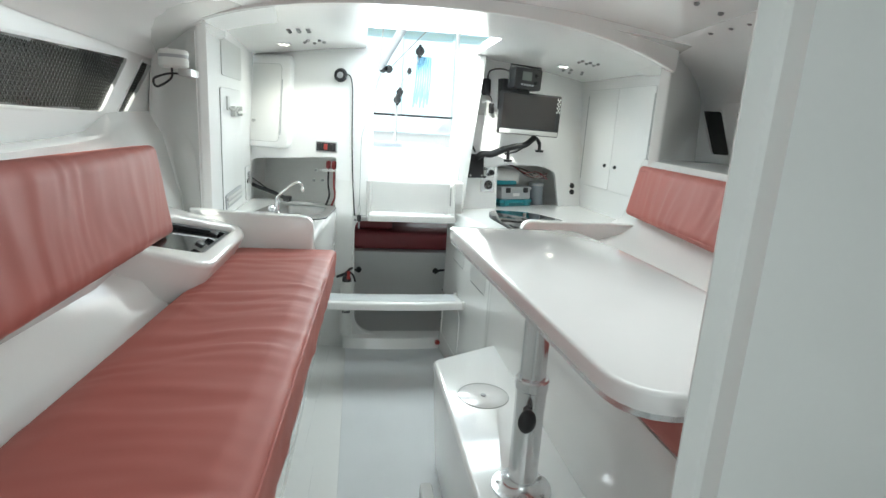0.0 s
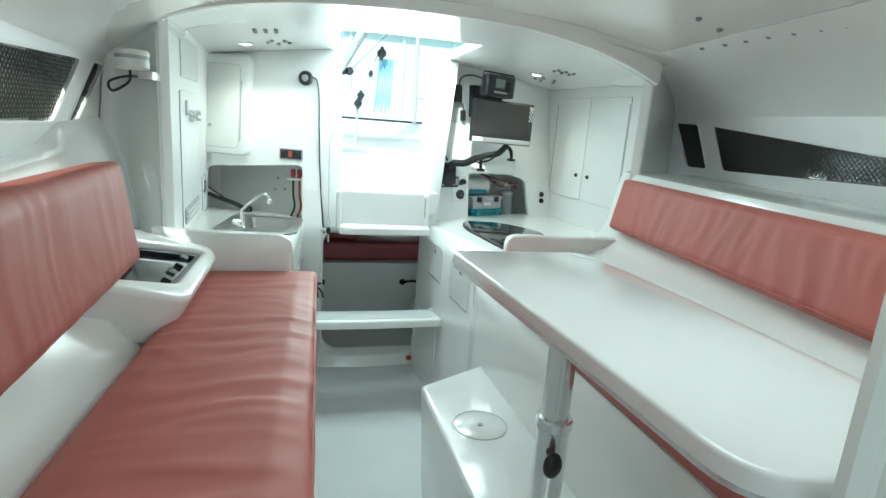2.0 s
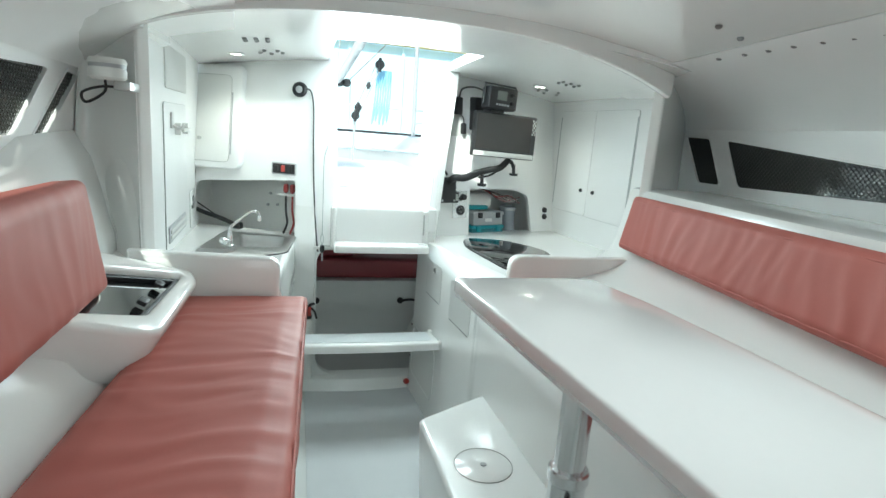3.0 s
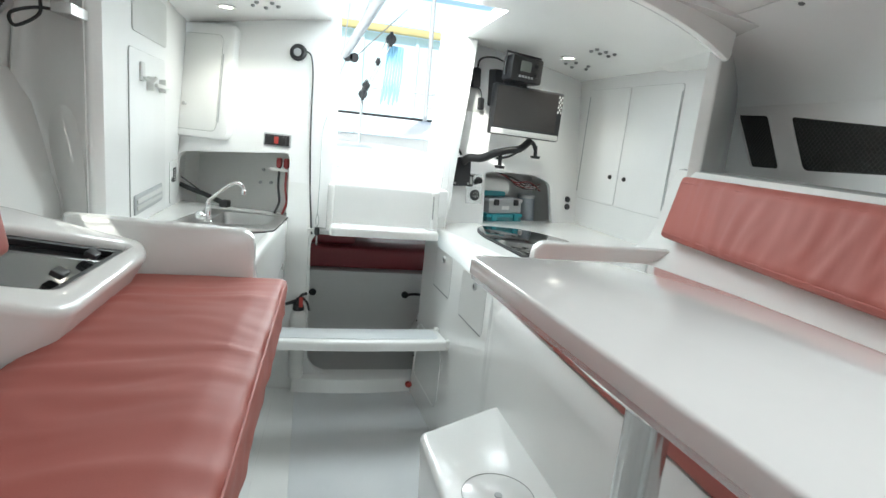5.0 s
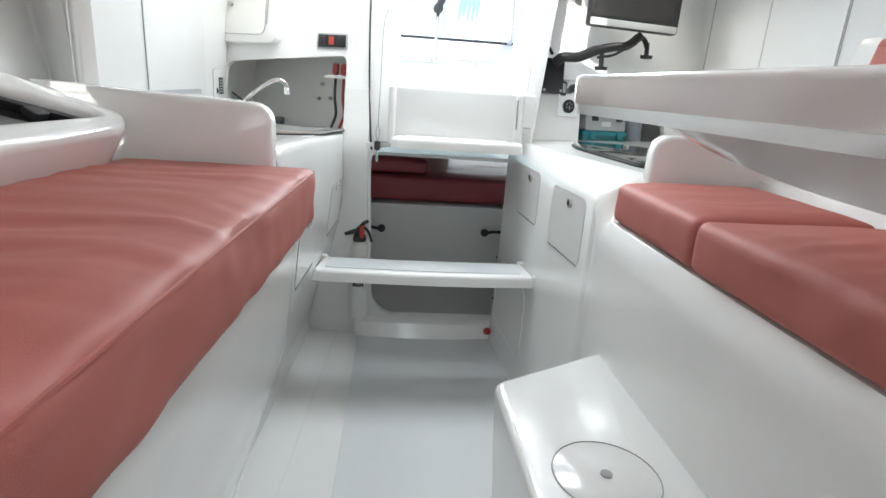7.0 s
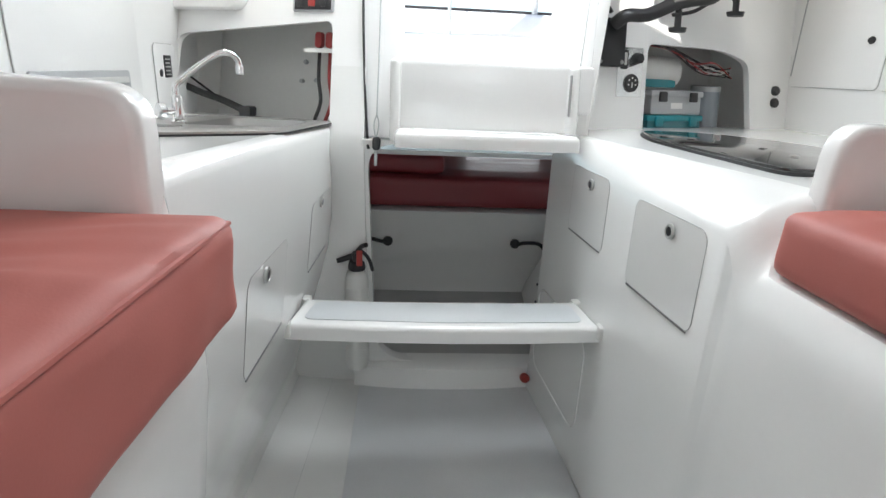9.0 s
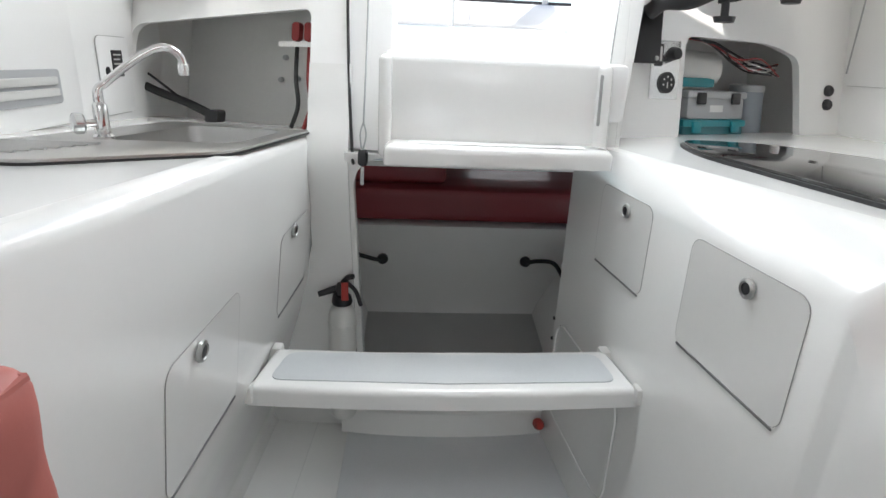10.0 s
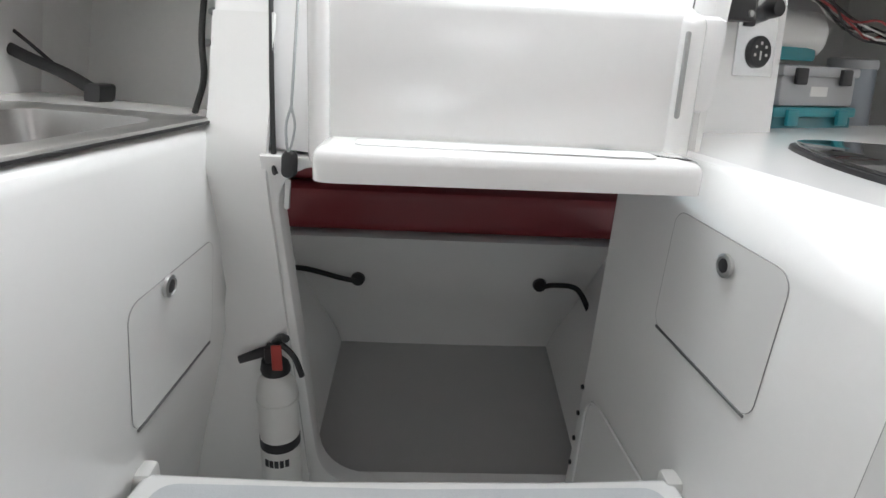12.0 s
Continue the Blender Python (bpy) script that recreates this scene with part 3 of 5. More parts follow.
structure("wall_aft_cabin_port", sheet([[(-0.24, 3.60, 0.0), (-0.33, 3.50, 0.56)], [(-0.265, 4.29, 0.06), (-0.46, 4.16, 0.56)]], 0.01), GEL, "white side of the aft footwell", "wall")
structure("wall_aft_cabin_starboard", sheet([[(0.42, 3.60, 0.0), (0.46, 3.50, 0.56)], [(0.485, 4.29, 0.06), (0.66, 4.16, 0.56)]], 0.01), GEL, "white side of the aft footwell", "wall")
structure("wall_aft_hull_port", boxed((-1.0, 3.66, 0.5), (-0.95, 5.6, 0.867), 0.0), GEL, "white aft cabin side", "wall")
structure("wall_aft_hull_starboard", boxed((1.15, 3.66, 0.5), (1.2, 5.6, 0.867), 0.0), GEL, "white aft cabin side", "wall")
structure("wall_aft_end", boxed((-1.0, 5.6, 0.4), (1.2, 5.65, 0.87), 0.0), GEL, "white aft cabin end", "wall")
structure("ceiling_aft", boxed((-1.0, 3.66, 0.868), (1.2, 5.65, 0.884), 0.0), GEL, "white underside of the cockpit floor", "ceiling")

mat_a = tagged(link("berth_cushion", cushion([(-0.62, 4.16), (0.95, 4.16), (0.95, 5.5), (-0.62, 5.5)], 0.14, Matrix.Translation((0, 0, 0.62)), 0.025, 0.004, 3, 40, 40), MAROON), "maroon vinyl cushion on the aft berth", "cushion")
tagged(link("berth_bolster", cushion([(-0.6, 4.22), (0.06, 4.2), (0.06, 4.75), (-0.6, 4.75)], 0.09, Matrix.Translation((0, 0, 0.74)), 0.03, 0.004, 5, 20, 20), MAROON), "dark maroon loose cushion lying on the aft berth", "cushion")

# ---- hull sides outside the berths ----
for name, f, sgn in (("hull_port", wl, -1), ("hull_starboard", wr, 1)):
    x1 = -1.45 if sgn < 0 else 1.98
    structure(name, boxed((x1 - 0.02, -0.95, -0.06), (x1 + 0.02, 4.4, 1.36)), GELS, "white hull side outside the berth", "hull")
    edge = [(f(-0.95) + sgn * 0.012, -0.95), (f(2.75) + sgn * 0.012, 2.75), (-0.94 if sgn < 0 else 1.76, 2.76), (-0.94 if sgn < 0 else 1.76, 4.4)]
    structure(name.replace("hull", "side_deck"), plate([(x1, -0.95), *edge, (x1, 4.4)], thick=0.025, m=Matrix.Translation((0, 0, 1.361))), GELS, "white side deck outside the cabin", "deck")

# ---- fore partition and closing bulkhead behind the walk ----
bm = plate(soft_poly([(0.192, -0.01), (0.192, 2.09), (1.6, 1.95), (1.6, -0.01)], [0, 0.0, 0, 0]), thick=0.075, m=frame_of((0, 0.575, 0), (1, 0, 0), (0, 0, 1)), bevel=0.0)
bmesh.ops.bevel(bm, geom=[e for e in bm.edges if all(abs(v.co.x - 0.192) < 1e-4 for v in e.verts) and abs(e.verts[0].co.z - e.verts[1].co.z) > 1], offset=0.036, segments=9, affect="EDGES")
structure("partition_fore", bm, GEL, "glossy white fore partition edge beside the passage", "partition")
structure("wall_fore", boxed((-1.0, -0.95, -0.02), (1.4, -0.9, 2.2)), GELS, "white bulkhead closing the cabin's fore end", "wall")

# ---- settee cushions ----
port = thing("settee_cushion_port", "long salmon vinyl settee cushion with cross creases", "cushion", "settee cushions")
cs = [(-0.83, 0.35), (-0.375, 0.35), (-0.308, 2.28), (-0.722, 2.28)]
part("seat_pad", cushion(cs, 0.125, Matrix.Translation((0, 0, 0.942)), 0.022, 0.011, 1, 44, 170), VINYL, port)
part("seam", piping(cs, 0.05, Matrix.Translation((0, 0, 0.946)), 0.003, 0.014), VINYL, port)
star = thing("settee_cushion_starboard", "salmon vinyl settee cushions under the table", "cushion", "settee cushions")
cs = [(0.462, 2.05), (0.88, 2.07), (0.90, 2.50), (0.468, 2.48)]
part("seat_pad", cushion(cs, 0.105, Matrix.Translation((0, 0, 0.926)), 0.022, 0.005, 7, 36, 36), VINYL, star)
cs = [(0.48, 0.66), (0.88, 0.66), (0.885, 2.07), (0.458, 2.05)]
part("seat_pad", cushion(cs, 0.105, Matrix.Translation((0, 0, 0.926)), 0.022, 0.008, 8, 40, 110), VINYL, star)

MB = frame_of((-0.80, 0.4, 1.15), (-0.05, 1, 0), (-0.12, 0, 1))
bl = thing("back_cushion_port", "salmon vinyl back cushion leaning on the cabin side", "cushion", "back cushions")
cb = [(0.0, 0.04), (1.48, -0.01), (1.455, 0.285), (0.0, 0.315)]
part("pad", cushion(cb, 0.09, MB, 0.02, 0.009, 11, 130, 30, across=False), VINYL, bl)
bb = bmesh.new()
tube(bb, [(0.02, 0.262, -0.043), (0.7, 0.26, -0.048), (1.44, 0.245, -0.041)], 0.003, 6)
tube(bb, [(0.02, 0.262, 0.043), (0.7, 0.26, 0.052), (1.44, 0.245, 0.041)], 0.003, 6)
bmesh.ops.transform(bb, matrix=MB, verts=bb.verts)
part("seam", bb, VINYL, bl)
br = thing("back_cushion_starboard", "salmon vinyl back cushion leaning on the cabin side", "cushion", "back cushions")
cb = [(0.0, 0.0), (1.86, 0.0), (1.84, 0.255), (0.0, 0.265)]
bb = cushion(cb, 0.075, Matrix.Identity(4), 0.02, 0.011, 13, 150, 24, across=False)
bmesh.ops.transform(bb, matrix=frame_of((0.985, 0.72, 1.15), (0.10, 1, 0), (0.16, 0, 1)) @ Matrix.Diagonal((1, 1, -1, 1)), verts=bb.verts)
part("pad", bb, VINYL, br)
bb = bmesh.new()
for d in (-0.043, 0.043):
    tube(bb, [(0.03, 0.238, d), (0.9, 0.236, d * 1.1), (1.82, 0.228, d)], 0.0028, 6)
    tube(bb, [(0.03, 0.022, d), (0.9, 0.02, d * 1.1), (1.83, 0.022, d)], 0.0028, 6)
bmesh.ops.transform(bb, matrix=frame_of((0.985, 0.72, 1.15), (0.10, 1, 0), (0.16, 0, 1)) @ Matrix.Diagonal((1, 1, -1, 1)), verts=bb.verts)
part("seam", bb, VINYL, br)

# ---- table ----
table = thing("cabin_table", "glossy white cabin table on an aluminium pedestal leg", "table")
top = soft_poly([(0.145, 0.59), (0.585, 0.59), (0.575, 1.2), (0.56, 1.5), (0.52, 1.75), (0.09, 1.75), (0.08, 1.72), (0.125, 1.0)], [0.1, 0.04, 0, 0.05, 0.03, 0.01, 0.01, 0], 6)
part("tabletop", plate(top, thick=0.034, m=Matrix.Translation((0, 0, 1.188)), bevel=0.008, seg=3), TABLE, table)
part("tabletop_rim", plate([(lerp(0.34, x, 0.985), lerp(1.2, y, 0.992)) for x, y in top], thick=0.012, m=Matrix.Translation((0, 0, 1.176))), ALU, table)
rows = []
for y in np.linspace(0.98, 1.66, 22):
    d = 0.05 * max(0.0, math.sin(math.pi * (y - 0.98) / 0.68)) ** 0.7 + 0.0005
    xa, xb = 0.135, 0.48
    rows.append([(xa - 0.004, y, 1.187), (xa, y, 1.187 - 0.45 * d), (xa + 0.018, y, 1.187 - 0.9 * d), (xa + 0.05, y, 1.187 - d), (xb - 0.05, y, 1.187 - d), (xb, y, 1.187 - 0.5 * d), (xb + 0.004, y, 1.187)])
part("underside_moulding", sheet(rows, -0.003), TABLE, table, "white moulded stiffener under the tabletop")
LX, LY = 0.275, 1.325
bm = bmesh.new()
cyl(bm, (LX, LY, 0.54), (LX, LY, 0.86), 0.043)
part("leg_base_tube", bm, ALU, table)
bm = lathe([(0.036, 0.84), (0.036, 1.17)], Matrix.Translation((LX, LY, 0)), 48)
for v in bm.verts:
    k = math.atan2(v.co.y - LY, v.co.x - LX)
    f = 1 - 0.05 * max(0, math.cos(8 * k))
    v.co.x, v.co.y = LX + (v.co.x - LX) * f, LY + (v.co.y - LY) * f
part("leg_upper_tube", bm, ALU, table)
part("leg_collar", lathe([(0.044, 0.845), (0.048, 0.85), (0.048, 0.875), (0.044, 0.88)], Matrix.Translation((LX, LY, 0))), ALU, table)
part("top_bracket", lathe([(0.045, 1.09), (0.05, 1.095), (0.052, 1.135), (0.10, 1.16), (0.105, 1.178)], Matrix.Translation((LX, LY, 0))), ALU, table)
part("foot_plate", lathe([(0.09, 0.522), (0.088, 0.53), (0.06, 0.535), (0.046, 0.55), (0.044, 0.56)], Matrix.Translation((LX, LY, 0))), ALU, table)
for k in range(5):
    a = 2 * math.pi * k / 5 + 0.4
    part("screw", lathe([(0.006, 0.0), (0.006, 0.003), (0.003, 0.004)], Matrix.Translation((LX + 0.072 * math.cos(a), LY + 0.072 * math.sin(a), 0.533)), 10), STEEL, table)
bm = bmesh.new()
cyl(bm, (LX - 0.02, LY - 0.03, 0.80), (LX - 0.03, LY - 0.062, 0.80), 0.009)
bmesh.ops.create_uvsphere(bm, u_segments=16, v_segments=10, radius=1, matrix=Matrix.Translation((LX - 0.03, LY - 0.075, 0.785)) @ Matrix.Diagonal((0.026, 0.014, 0.036, 1)))
part("clamp_knob", bm, BLACK, table, "black clamp knob")

# ---- floor box with round inspection hatch ----
fb = thing("floor_box", "white moulded step box with a round inspection hatch", "step box")
shape = soft_poly([(0.13, 0.95), (0.46, 0.95), (0.455, 2.37), (0.42, 2.36), (0.125, 2.20)], [0.02, 0, 0, 0.01, 0.025])
bm = plate(shape, thick=0.525, m=Matrix.Translation((0, 0, 0.0)), bevel=0.015, seg=3)
for v in bm.verts:
    if v.co.z < 0.1 and v.co.x < 0.2:
        v.co.x += 0.035
part("body", bm, GEL, fb)
hc = (0.282, 1.872)
bm = lathe([(0.098, 0.0), (0.098, 0.002), (0.096, 0.003), (0.0, 0.003)], Matrix.Translation((*hc, 0.5235)), 48)
part("hatch_lid", bm, GEL, fb)
bm = bmesh.new()
tube(bm, [(hc[0] + 0.1 * math.cos(a), hc[1] + 0.1 * math.sin(a), 0.526) for a in np.linspace(0, 2 * math.pi, 41)], 0.0011, 6, 0)
part("hatch_seal", bm, SEAM, fb, "grey seal ring")
part("latch", lathe([(0.011, 0.0), (0.011, 0.003), (0.004, 0.004)], Matrix.Translation((*hc, 0.5265)), 16), GREYPL, fb, "grey plastic latch")
tagged(link("floor_stop", boxed((0.06, 0.9, 0.0), (0.112, 1.95, 0.09), 0.012), GEL), "white low ledge along the step box", "ledge", kind="structure")

# ---- galley, port side: counter, fiddle board, sink and tap ----


def cz(y):
    return 1.045 - 0.047 * (y - 2.3)


SB = soft_poly([(-0.425, 3.03), (-0.405, 3.36), (-0.65, 3.43), (-0.66, 3.02)], 0.05)
bm = plate([(-0.43, 2.3), (-0.37, 3.62), (-0.98, 3.93), (-0.93, 2.3)], ([(-0.535 + (x + 0.535) * 1.02, 3.21 + (y - 3.21) * 1.02) for x, y in SB],), thick=0.02)
for v in bm.verts:
    v.co.z += cz(v.co.y) - 0.022
structure("counter_port", bm, GEL, "glossy white galley counter around the sink", "counter")
fid = soft_poly([(-0.405, 0.99), (-0.405, 1.135), (-0.9, 1.155), (-0.9, 0.88), (-0.41, 0.88)], [0, 0.05, 0, 0, 0], 6)
structure("fiddle_board_port", plate(fid, thick=0.045, m=frame_of((0, 2.335, 0), (1, 0, 0), (0, 0, 1)), bevel=0.014, seg=3), GEL, "white rounded fiddle board between berth and counter", "fiddle board")

sink = thing("galley_sink", "stainless steel corner sink with a drainer, set in the counter", "sink")
SO = soft_poly([(-0.39, 2.91), (-0.352, 3.42), (-0.74, 3.55), (-0.80, 2.84), (-0.62, 2.72)], [0.05, 0.02, 0.05, 0.05, 0.05])
SB = soft_poly([(-0.425, 3.03), (-0.405, 3.36), (-0.65, 3.43), (-0.66, 3.02)], 0.05)
bm = plate(SO, (SB,), 0.006, Matrix.Identity(4), 0.002)
for v in bm.verts:
    v.co.z += cz(v.co.y) + 0.001
part("rim", bm, STEEL, sink)
bm = plate(SO, (SB,), 0.004, Matrix.Identity(4))
for v in bm.verts:
    v.co.x, v.co.y = -0.55 + (v.co.x + 0.55) * 1.012, 3.15 + (v.co.y - 3.15) * 1.012
    v.co.z += cz(v.co.y) - 0.002
part("gasket", bm, RUBBER, sink, "black sealing edge")
bm = bmesh.new()
ring0 = [bm.verts.new((x, y, cz(y) + 0.004)) for x, y in SB]
ring1 = [bm.verts.new((-0.535 + (x + 0.535) * 0.92, 3.21 + (y - 3.21) * 0.92, cz(y) - 0.06)) for x, y in SB]
ring2 = [bm.verts.new((-0.535 + (x + 0.535) * 0.8, 3.21 + (y - 3.21) * 0.8, cz(y) - 0.12)) for x, y in SB]
for a, b in ((ring0, ring1), (ring1, ring2)):
    for i in range(len(a)):
        bm.faces.new((a[i], a[(i + 1) % len(a)], b[(i + 1) % len(a)], b[i]))
bm.faces.new(ring2)
part("bowl", bm, STEEL, sink)
for k in range(7):
    y = 2.80 + 0.022 * k
    bm = bmesh.new()
    tube(bm, [(-0.66 + 0.008 * k, y, cz(y) + 0.007), (-0.78, y + 0.005, cz(y) + 0.007)], 0.004, 6, 0)
    part("drain_rib", bm, STEEL, sink)

tap = thing("galley_tap", "chrome swan-neck galley tap with a clear round handle", "tap")
TX, TY, TZ = -0.655, 3.03, cz(3.03) + 0.006
part("base", lathe([(0.018, 0), (0.018, 0.006), (0.013, 0.01), (0.012, 0.06), (0.009, 0.066)], Matrix.Translation((TX, TY, TZ)), 20), CHROME, tap)
bm = bmesh.new()
tube(bm, [(TX, TY, TZ + 0.05), (TX, TY, TZ + 0.085), (TX + 0.012, TY + 0.01, TZ + 0.1), (TX + 0.05, TY + 0.03, TZ + 0.135), (TX + 0.085, TY + 0.05, TZ + 0.16), (TX + 0.108, TY + 0.06, TZ + 0.163), (TX + 0.124, TY + 0.068, TZ + 0.15), (TX + 0.128, TY + 0.07, TZ + 0.13)], 0.0075, 10, 6)
part("spout", bm, CHROME, tap)
part("nozzle", lathe([(0.008, 0), (0.01, 0.002), (0.01, 0.02), (0.008, 0.022)], Matrix.Translation((TX + 0.128, TY + 0.07, TZ + 0.115)), 16), CHROME, tap)
bm = bmesh.new()
cyl(bm, (TX, TY, TZ + 0.03), (TX - 0.022, TY - 0.02, TZ + 0.03), 0.007)
part("handle_stem", bm, CHROME, tap)
part("handle", lathe([(0.014, 0), (0.019, 0.004), (0.019, 0.016), (0.014, 0.02)], Matrix.Translation((TX - 0.02, TY - 0.019, TZ + 0.03)) @ Vector((-0.75, -0.66, 0)).to_track_quat("Z", "Y").to_matrix().to_4x4(), 10), ALU, tap, "faceted clear handle")

# ---- things on the port aft wall ----
MLf = ML @ Matrix.Diagonal((1, 1, -1, 1))
MRf = MR


def on(mat4, bm):
    bmesh.ops.transform(bm, matrix=mat4, verts=bm.verts)
    return bm


def disc(mat4, u, z, d, profile, seg=24):
    """A turned piece standing off a wall at u along it and z up."""
    return lathe(profile, mat4 @ Matrix.Translation((u, z, d)), seg)


def slab(mat4, u0, z0, u1, z1, d0, d1, r=0.01, bevel=0.002):
    return plate(rounded(u0, z0, u1, z1, r), thick=d1 - d0, m=mat4 @ Matrix.Translation((0, 0, d0)), bevel=bevel)


def outline_ring(mat4, loop, d, r=0.0016):
    bm = bmesh.new()
    tube(bm, [(*p, d) for p in loop] + [(*loop[0], d)], r, 5, 0)
    return on(mat4, bm)


locker = thing("wall_cabinet", "white hanging cabinet with a rounded door above the sink", "cabinet")
part("body", slab(MLf, 0.50, 1.325, 0.90, 1.93, 0.0, 0.05, 0.05, 0.02), GELS, locker)
dl = rounded(0.565, 1.365, 0.80, 1.865, 0.03)
door = part("door", plate(dl, thick=0.006, m=MLf @ Matrix.Translation((0, 0, 0.05)), bevel=0.003), GEL, locker)
part("seam", outline_ring(MLf, dl, 0.0515), SEAM, door)
bm = boxed((0.552, 1.41, 0.052), (0.557, 1.765, 0.058), 0.001, 1)
part("hinge", on(MLf, bm), GREYPL, door, "grey piano hinge")
part("catch", disc(MLf, 0.745, 1.492, 0.055, [(0.007, 0), (0.007, 0.012), (0.01, 0.014), (0.01, 0.02)], 12), STEEL, door, "small steel catch")
sw = thing("switch_panel", "black rocker switch panel in a grey frame on the bulkhead", "switch panel")
part("frame", slab(MLf, 0.172, 1.322, 0.322, 1.388, 0.0, 0.006, 0.006), GREYPL, sw)
part("face", slab(MLf, 0.18, 1.329, 0.314, 1.381, 0.006, 0.010, 0.003), BLACK, sw, "black face")
for k in range(3):
    part("rocker", slab(MLf, 0.195 + 0.042 * k, 1.338, 0.218 + 0.042 * k, 1.372, 0.010, 0.016, 0.003), BLACK if k != 1 else REDPL, sw)
sp = thing("wall_speaker", "small round black speaker on the bulkhead with a hanging cable", "speaker")
part("housing", disc(MLf, 0.16, 1.812, 0.0, [(0.045, 0), (0.045, 0.012), (0.038, 0.02), (0.03, 0.016), (0.0, 0.014)]), BLACK, sp)
part("cone", disc(MLf, 0.16, 1.812, 0.014, [(0.022, 0), (0.02, 0.006), (0.0, 0.008)]), GREYPL, sp)
bm = bmesh.new()
tube(bm, [(0.12, 1.82, 0.012), (0.085, 1.80, 0.012), (0.07, 1.70, 0.01), (0.068, 1.5, 0.01), (0.062, 1.3, 0.01), (0.05, 1.1, 0.01), (0.035, 0.95, 0.012), (0.03, 0.93, 0.012)], 0.004, 7)
part("cable", on(MLf, bm), RUBBER, sp)
key = thing("engine_key", "key and fob hanging on a thin cord by the doorway", "key")
bm = bmesh.new()
tube(bm, [(-0.02, 1.5, 0.012), (0.0, 1.42, 0.014), (0.004, 1.2, 0.012), (0.006, 1.02, 0.014)], 0.0022, 6)
tube(bm, [(0.006, 1.03, 0.014), (0.014, 1.0, 0.014), (0.006, 0.965, 0.016), (-0.002, 1.0, 0.014), (0.006, 1.03, 0.014)], 0.002, 6)
part("cord", on(MLf, bm), WROPE, key)
part("fob", slab(MLf, -0.006, 0.928, 0.018, 0.966, 0.008, 0.019, 0.010, 0.004), BLACK, key, "black fob")
part("blade", slab(MLf, 0.001, 0.885, 0.009, 0.926, 0.013, 0.016, 0.002, 0.0), STEEL, key)

# sink recess: battery leads, clip rail, hose, screws
lead = thing("battery_lead", "red-capped battery switch leads hanging in the sink recess", "cable")
for u, mat in ((0.222, CABLERED), (0.262, RUBBER)):
    part("cap", on(Matrix.Identity(4), slab(ML, u - 0.012, 1.215, u + 0.012, 1.265, 0.055, 0.08, 0.011, 0.006)), CABLERED, lead, "dark red cap")
    bm = bmesh.new()
    tube(bm, [(u, 1.216, 0.067), (u - 0.004, 1.12, 0.06), (u - 0.014, 1.05, 0.06), (u + 0.012, 0.99, 0.07)], 0.006, 8)
    part("lead", on(ML, bm), mat, lead)
part("clip_rail", slab(ML, 0.19, 1.20, 0.30, 1.213, 0.035, 0.05, 0.004), LGREY, lead, "white clip rail")
hose = thing("drain_hose", "black corrugated hose lying in the sink recess", "hose")
bm = bmesh.new()
tube(bm, [(0.90, 1.085, 0.10), (0.80, 1.05, 0.12), (0.70, 1.025, 0.13), (0.60, 0.995, 0.13)], 0.012, 10)
tube(bm, [(0.90, 1.13, 0.11), (0.82, 1.085, 0.125), (0.74, 1.04, 0.135)], 0.004, 6)
part("hose", on(ML, bm), RUBBER, hose)
part("end_fitting", slab(ML, 0.565, 0.975, 0.61, 1.012, 0.11, 0.15, 0.01, 0.006), BLACK, hose)
bc = thing("bolt_cluster", "three grey capped bolts in the sink recess", "bolts")
for u, z in ((0.49, 1.17), (0.505, 1.10), (0.44, 1.105)):
    part("bolt", disc(ML, u, z, 0.33, [(0.007, -0.006), (0.009, 0.0), (0.009, 0.008)], 12), GREYPL, bc)

# port locker wall: door, breaker door, vent, hooks
MK = frame_of((-0.885, 2.49, 0), (-0.05, 1.42, 0), (0, 0, 1))
lk = thing("locker_door", "tall white locker door with a fine seam", "door")
ll = rounded(0.37, 1.0, 0.95, 1.66, 0.02)
part("door", plate(ll, thick=0.005, m=MK @ Matrix.Translation((0, 0, 0.0005)), bevel=0.002), GELS, lk)
part("seam", outline_ring(MK, ll, 0.002), SEAM, lk)
bk = thing("breaker_door", "small white access door with a black data plate", "door")
ll = rounded(1.06, 1.0, 1.24, 1.205, 0.02)
part("door", plate(ll, thick=0.006, m=MK @ Matrix.Translation((0, 0, 0.0005)), bevel=0.002), GELS, bk)
part("seam", outline_ring(MK, ll, 0.003), SEAM, bk)
pl = part("data_plate", slab(MK, 1.13, 1.10, 1.19, 1.17, 0.0065, 0.009, 0.003, 0.001), BLACK, bk, "black data plate")
for k in range(5):
    part("print_line", slab(MK, 1.137, 1.108 + 0.012 * k, 1.18 - 0.006 * (k % 2), 1.112 + 0.012 * k, 0.009, 0.0096, 0.001, 0), LGREY, pl)
part("latch", disc(MK, 1.10, 1.115, 0.006, [(0.012, 0), (0.012, 0.003), (0.008, 0.004)], 16), BLACK, bk)
vent = thing("side_vent", "grey louvred vent low on the locker side", "vent")
part("frame", slab(MK, 0.40, 1.05, 0.86, 1.125, 0.0062, 0.012, 0.01), GREYPL, vent)
for k in range(2):
    part("slat", slab(MK, 0.42, 1.067 + 0.025 * k, 0.84, 1.084 + 0.025 * k, 0.012, 0.018, 0.004), LGREY, vent)
hk = thing("coat_hook", "white plastic coat hook on the locker side", "hook", "coat hooks")
part("plate", slab(MK, 0.50, 1.55, 0.56, 1.62, 0.0062, 0.014, 0.01), LGREY, hk)
bm = bmesh.new()
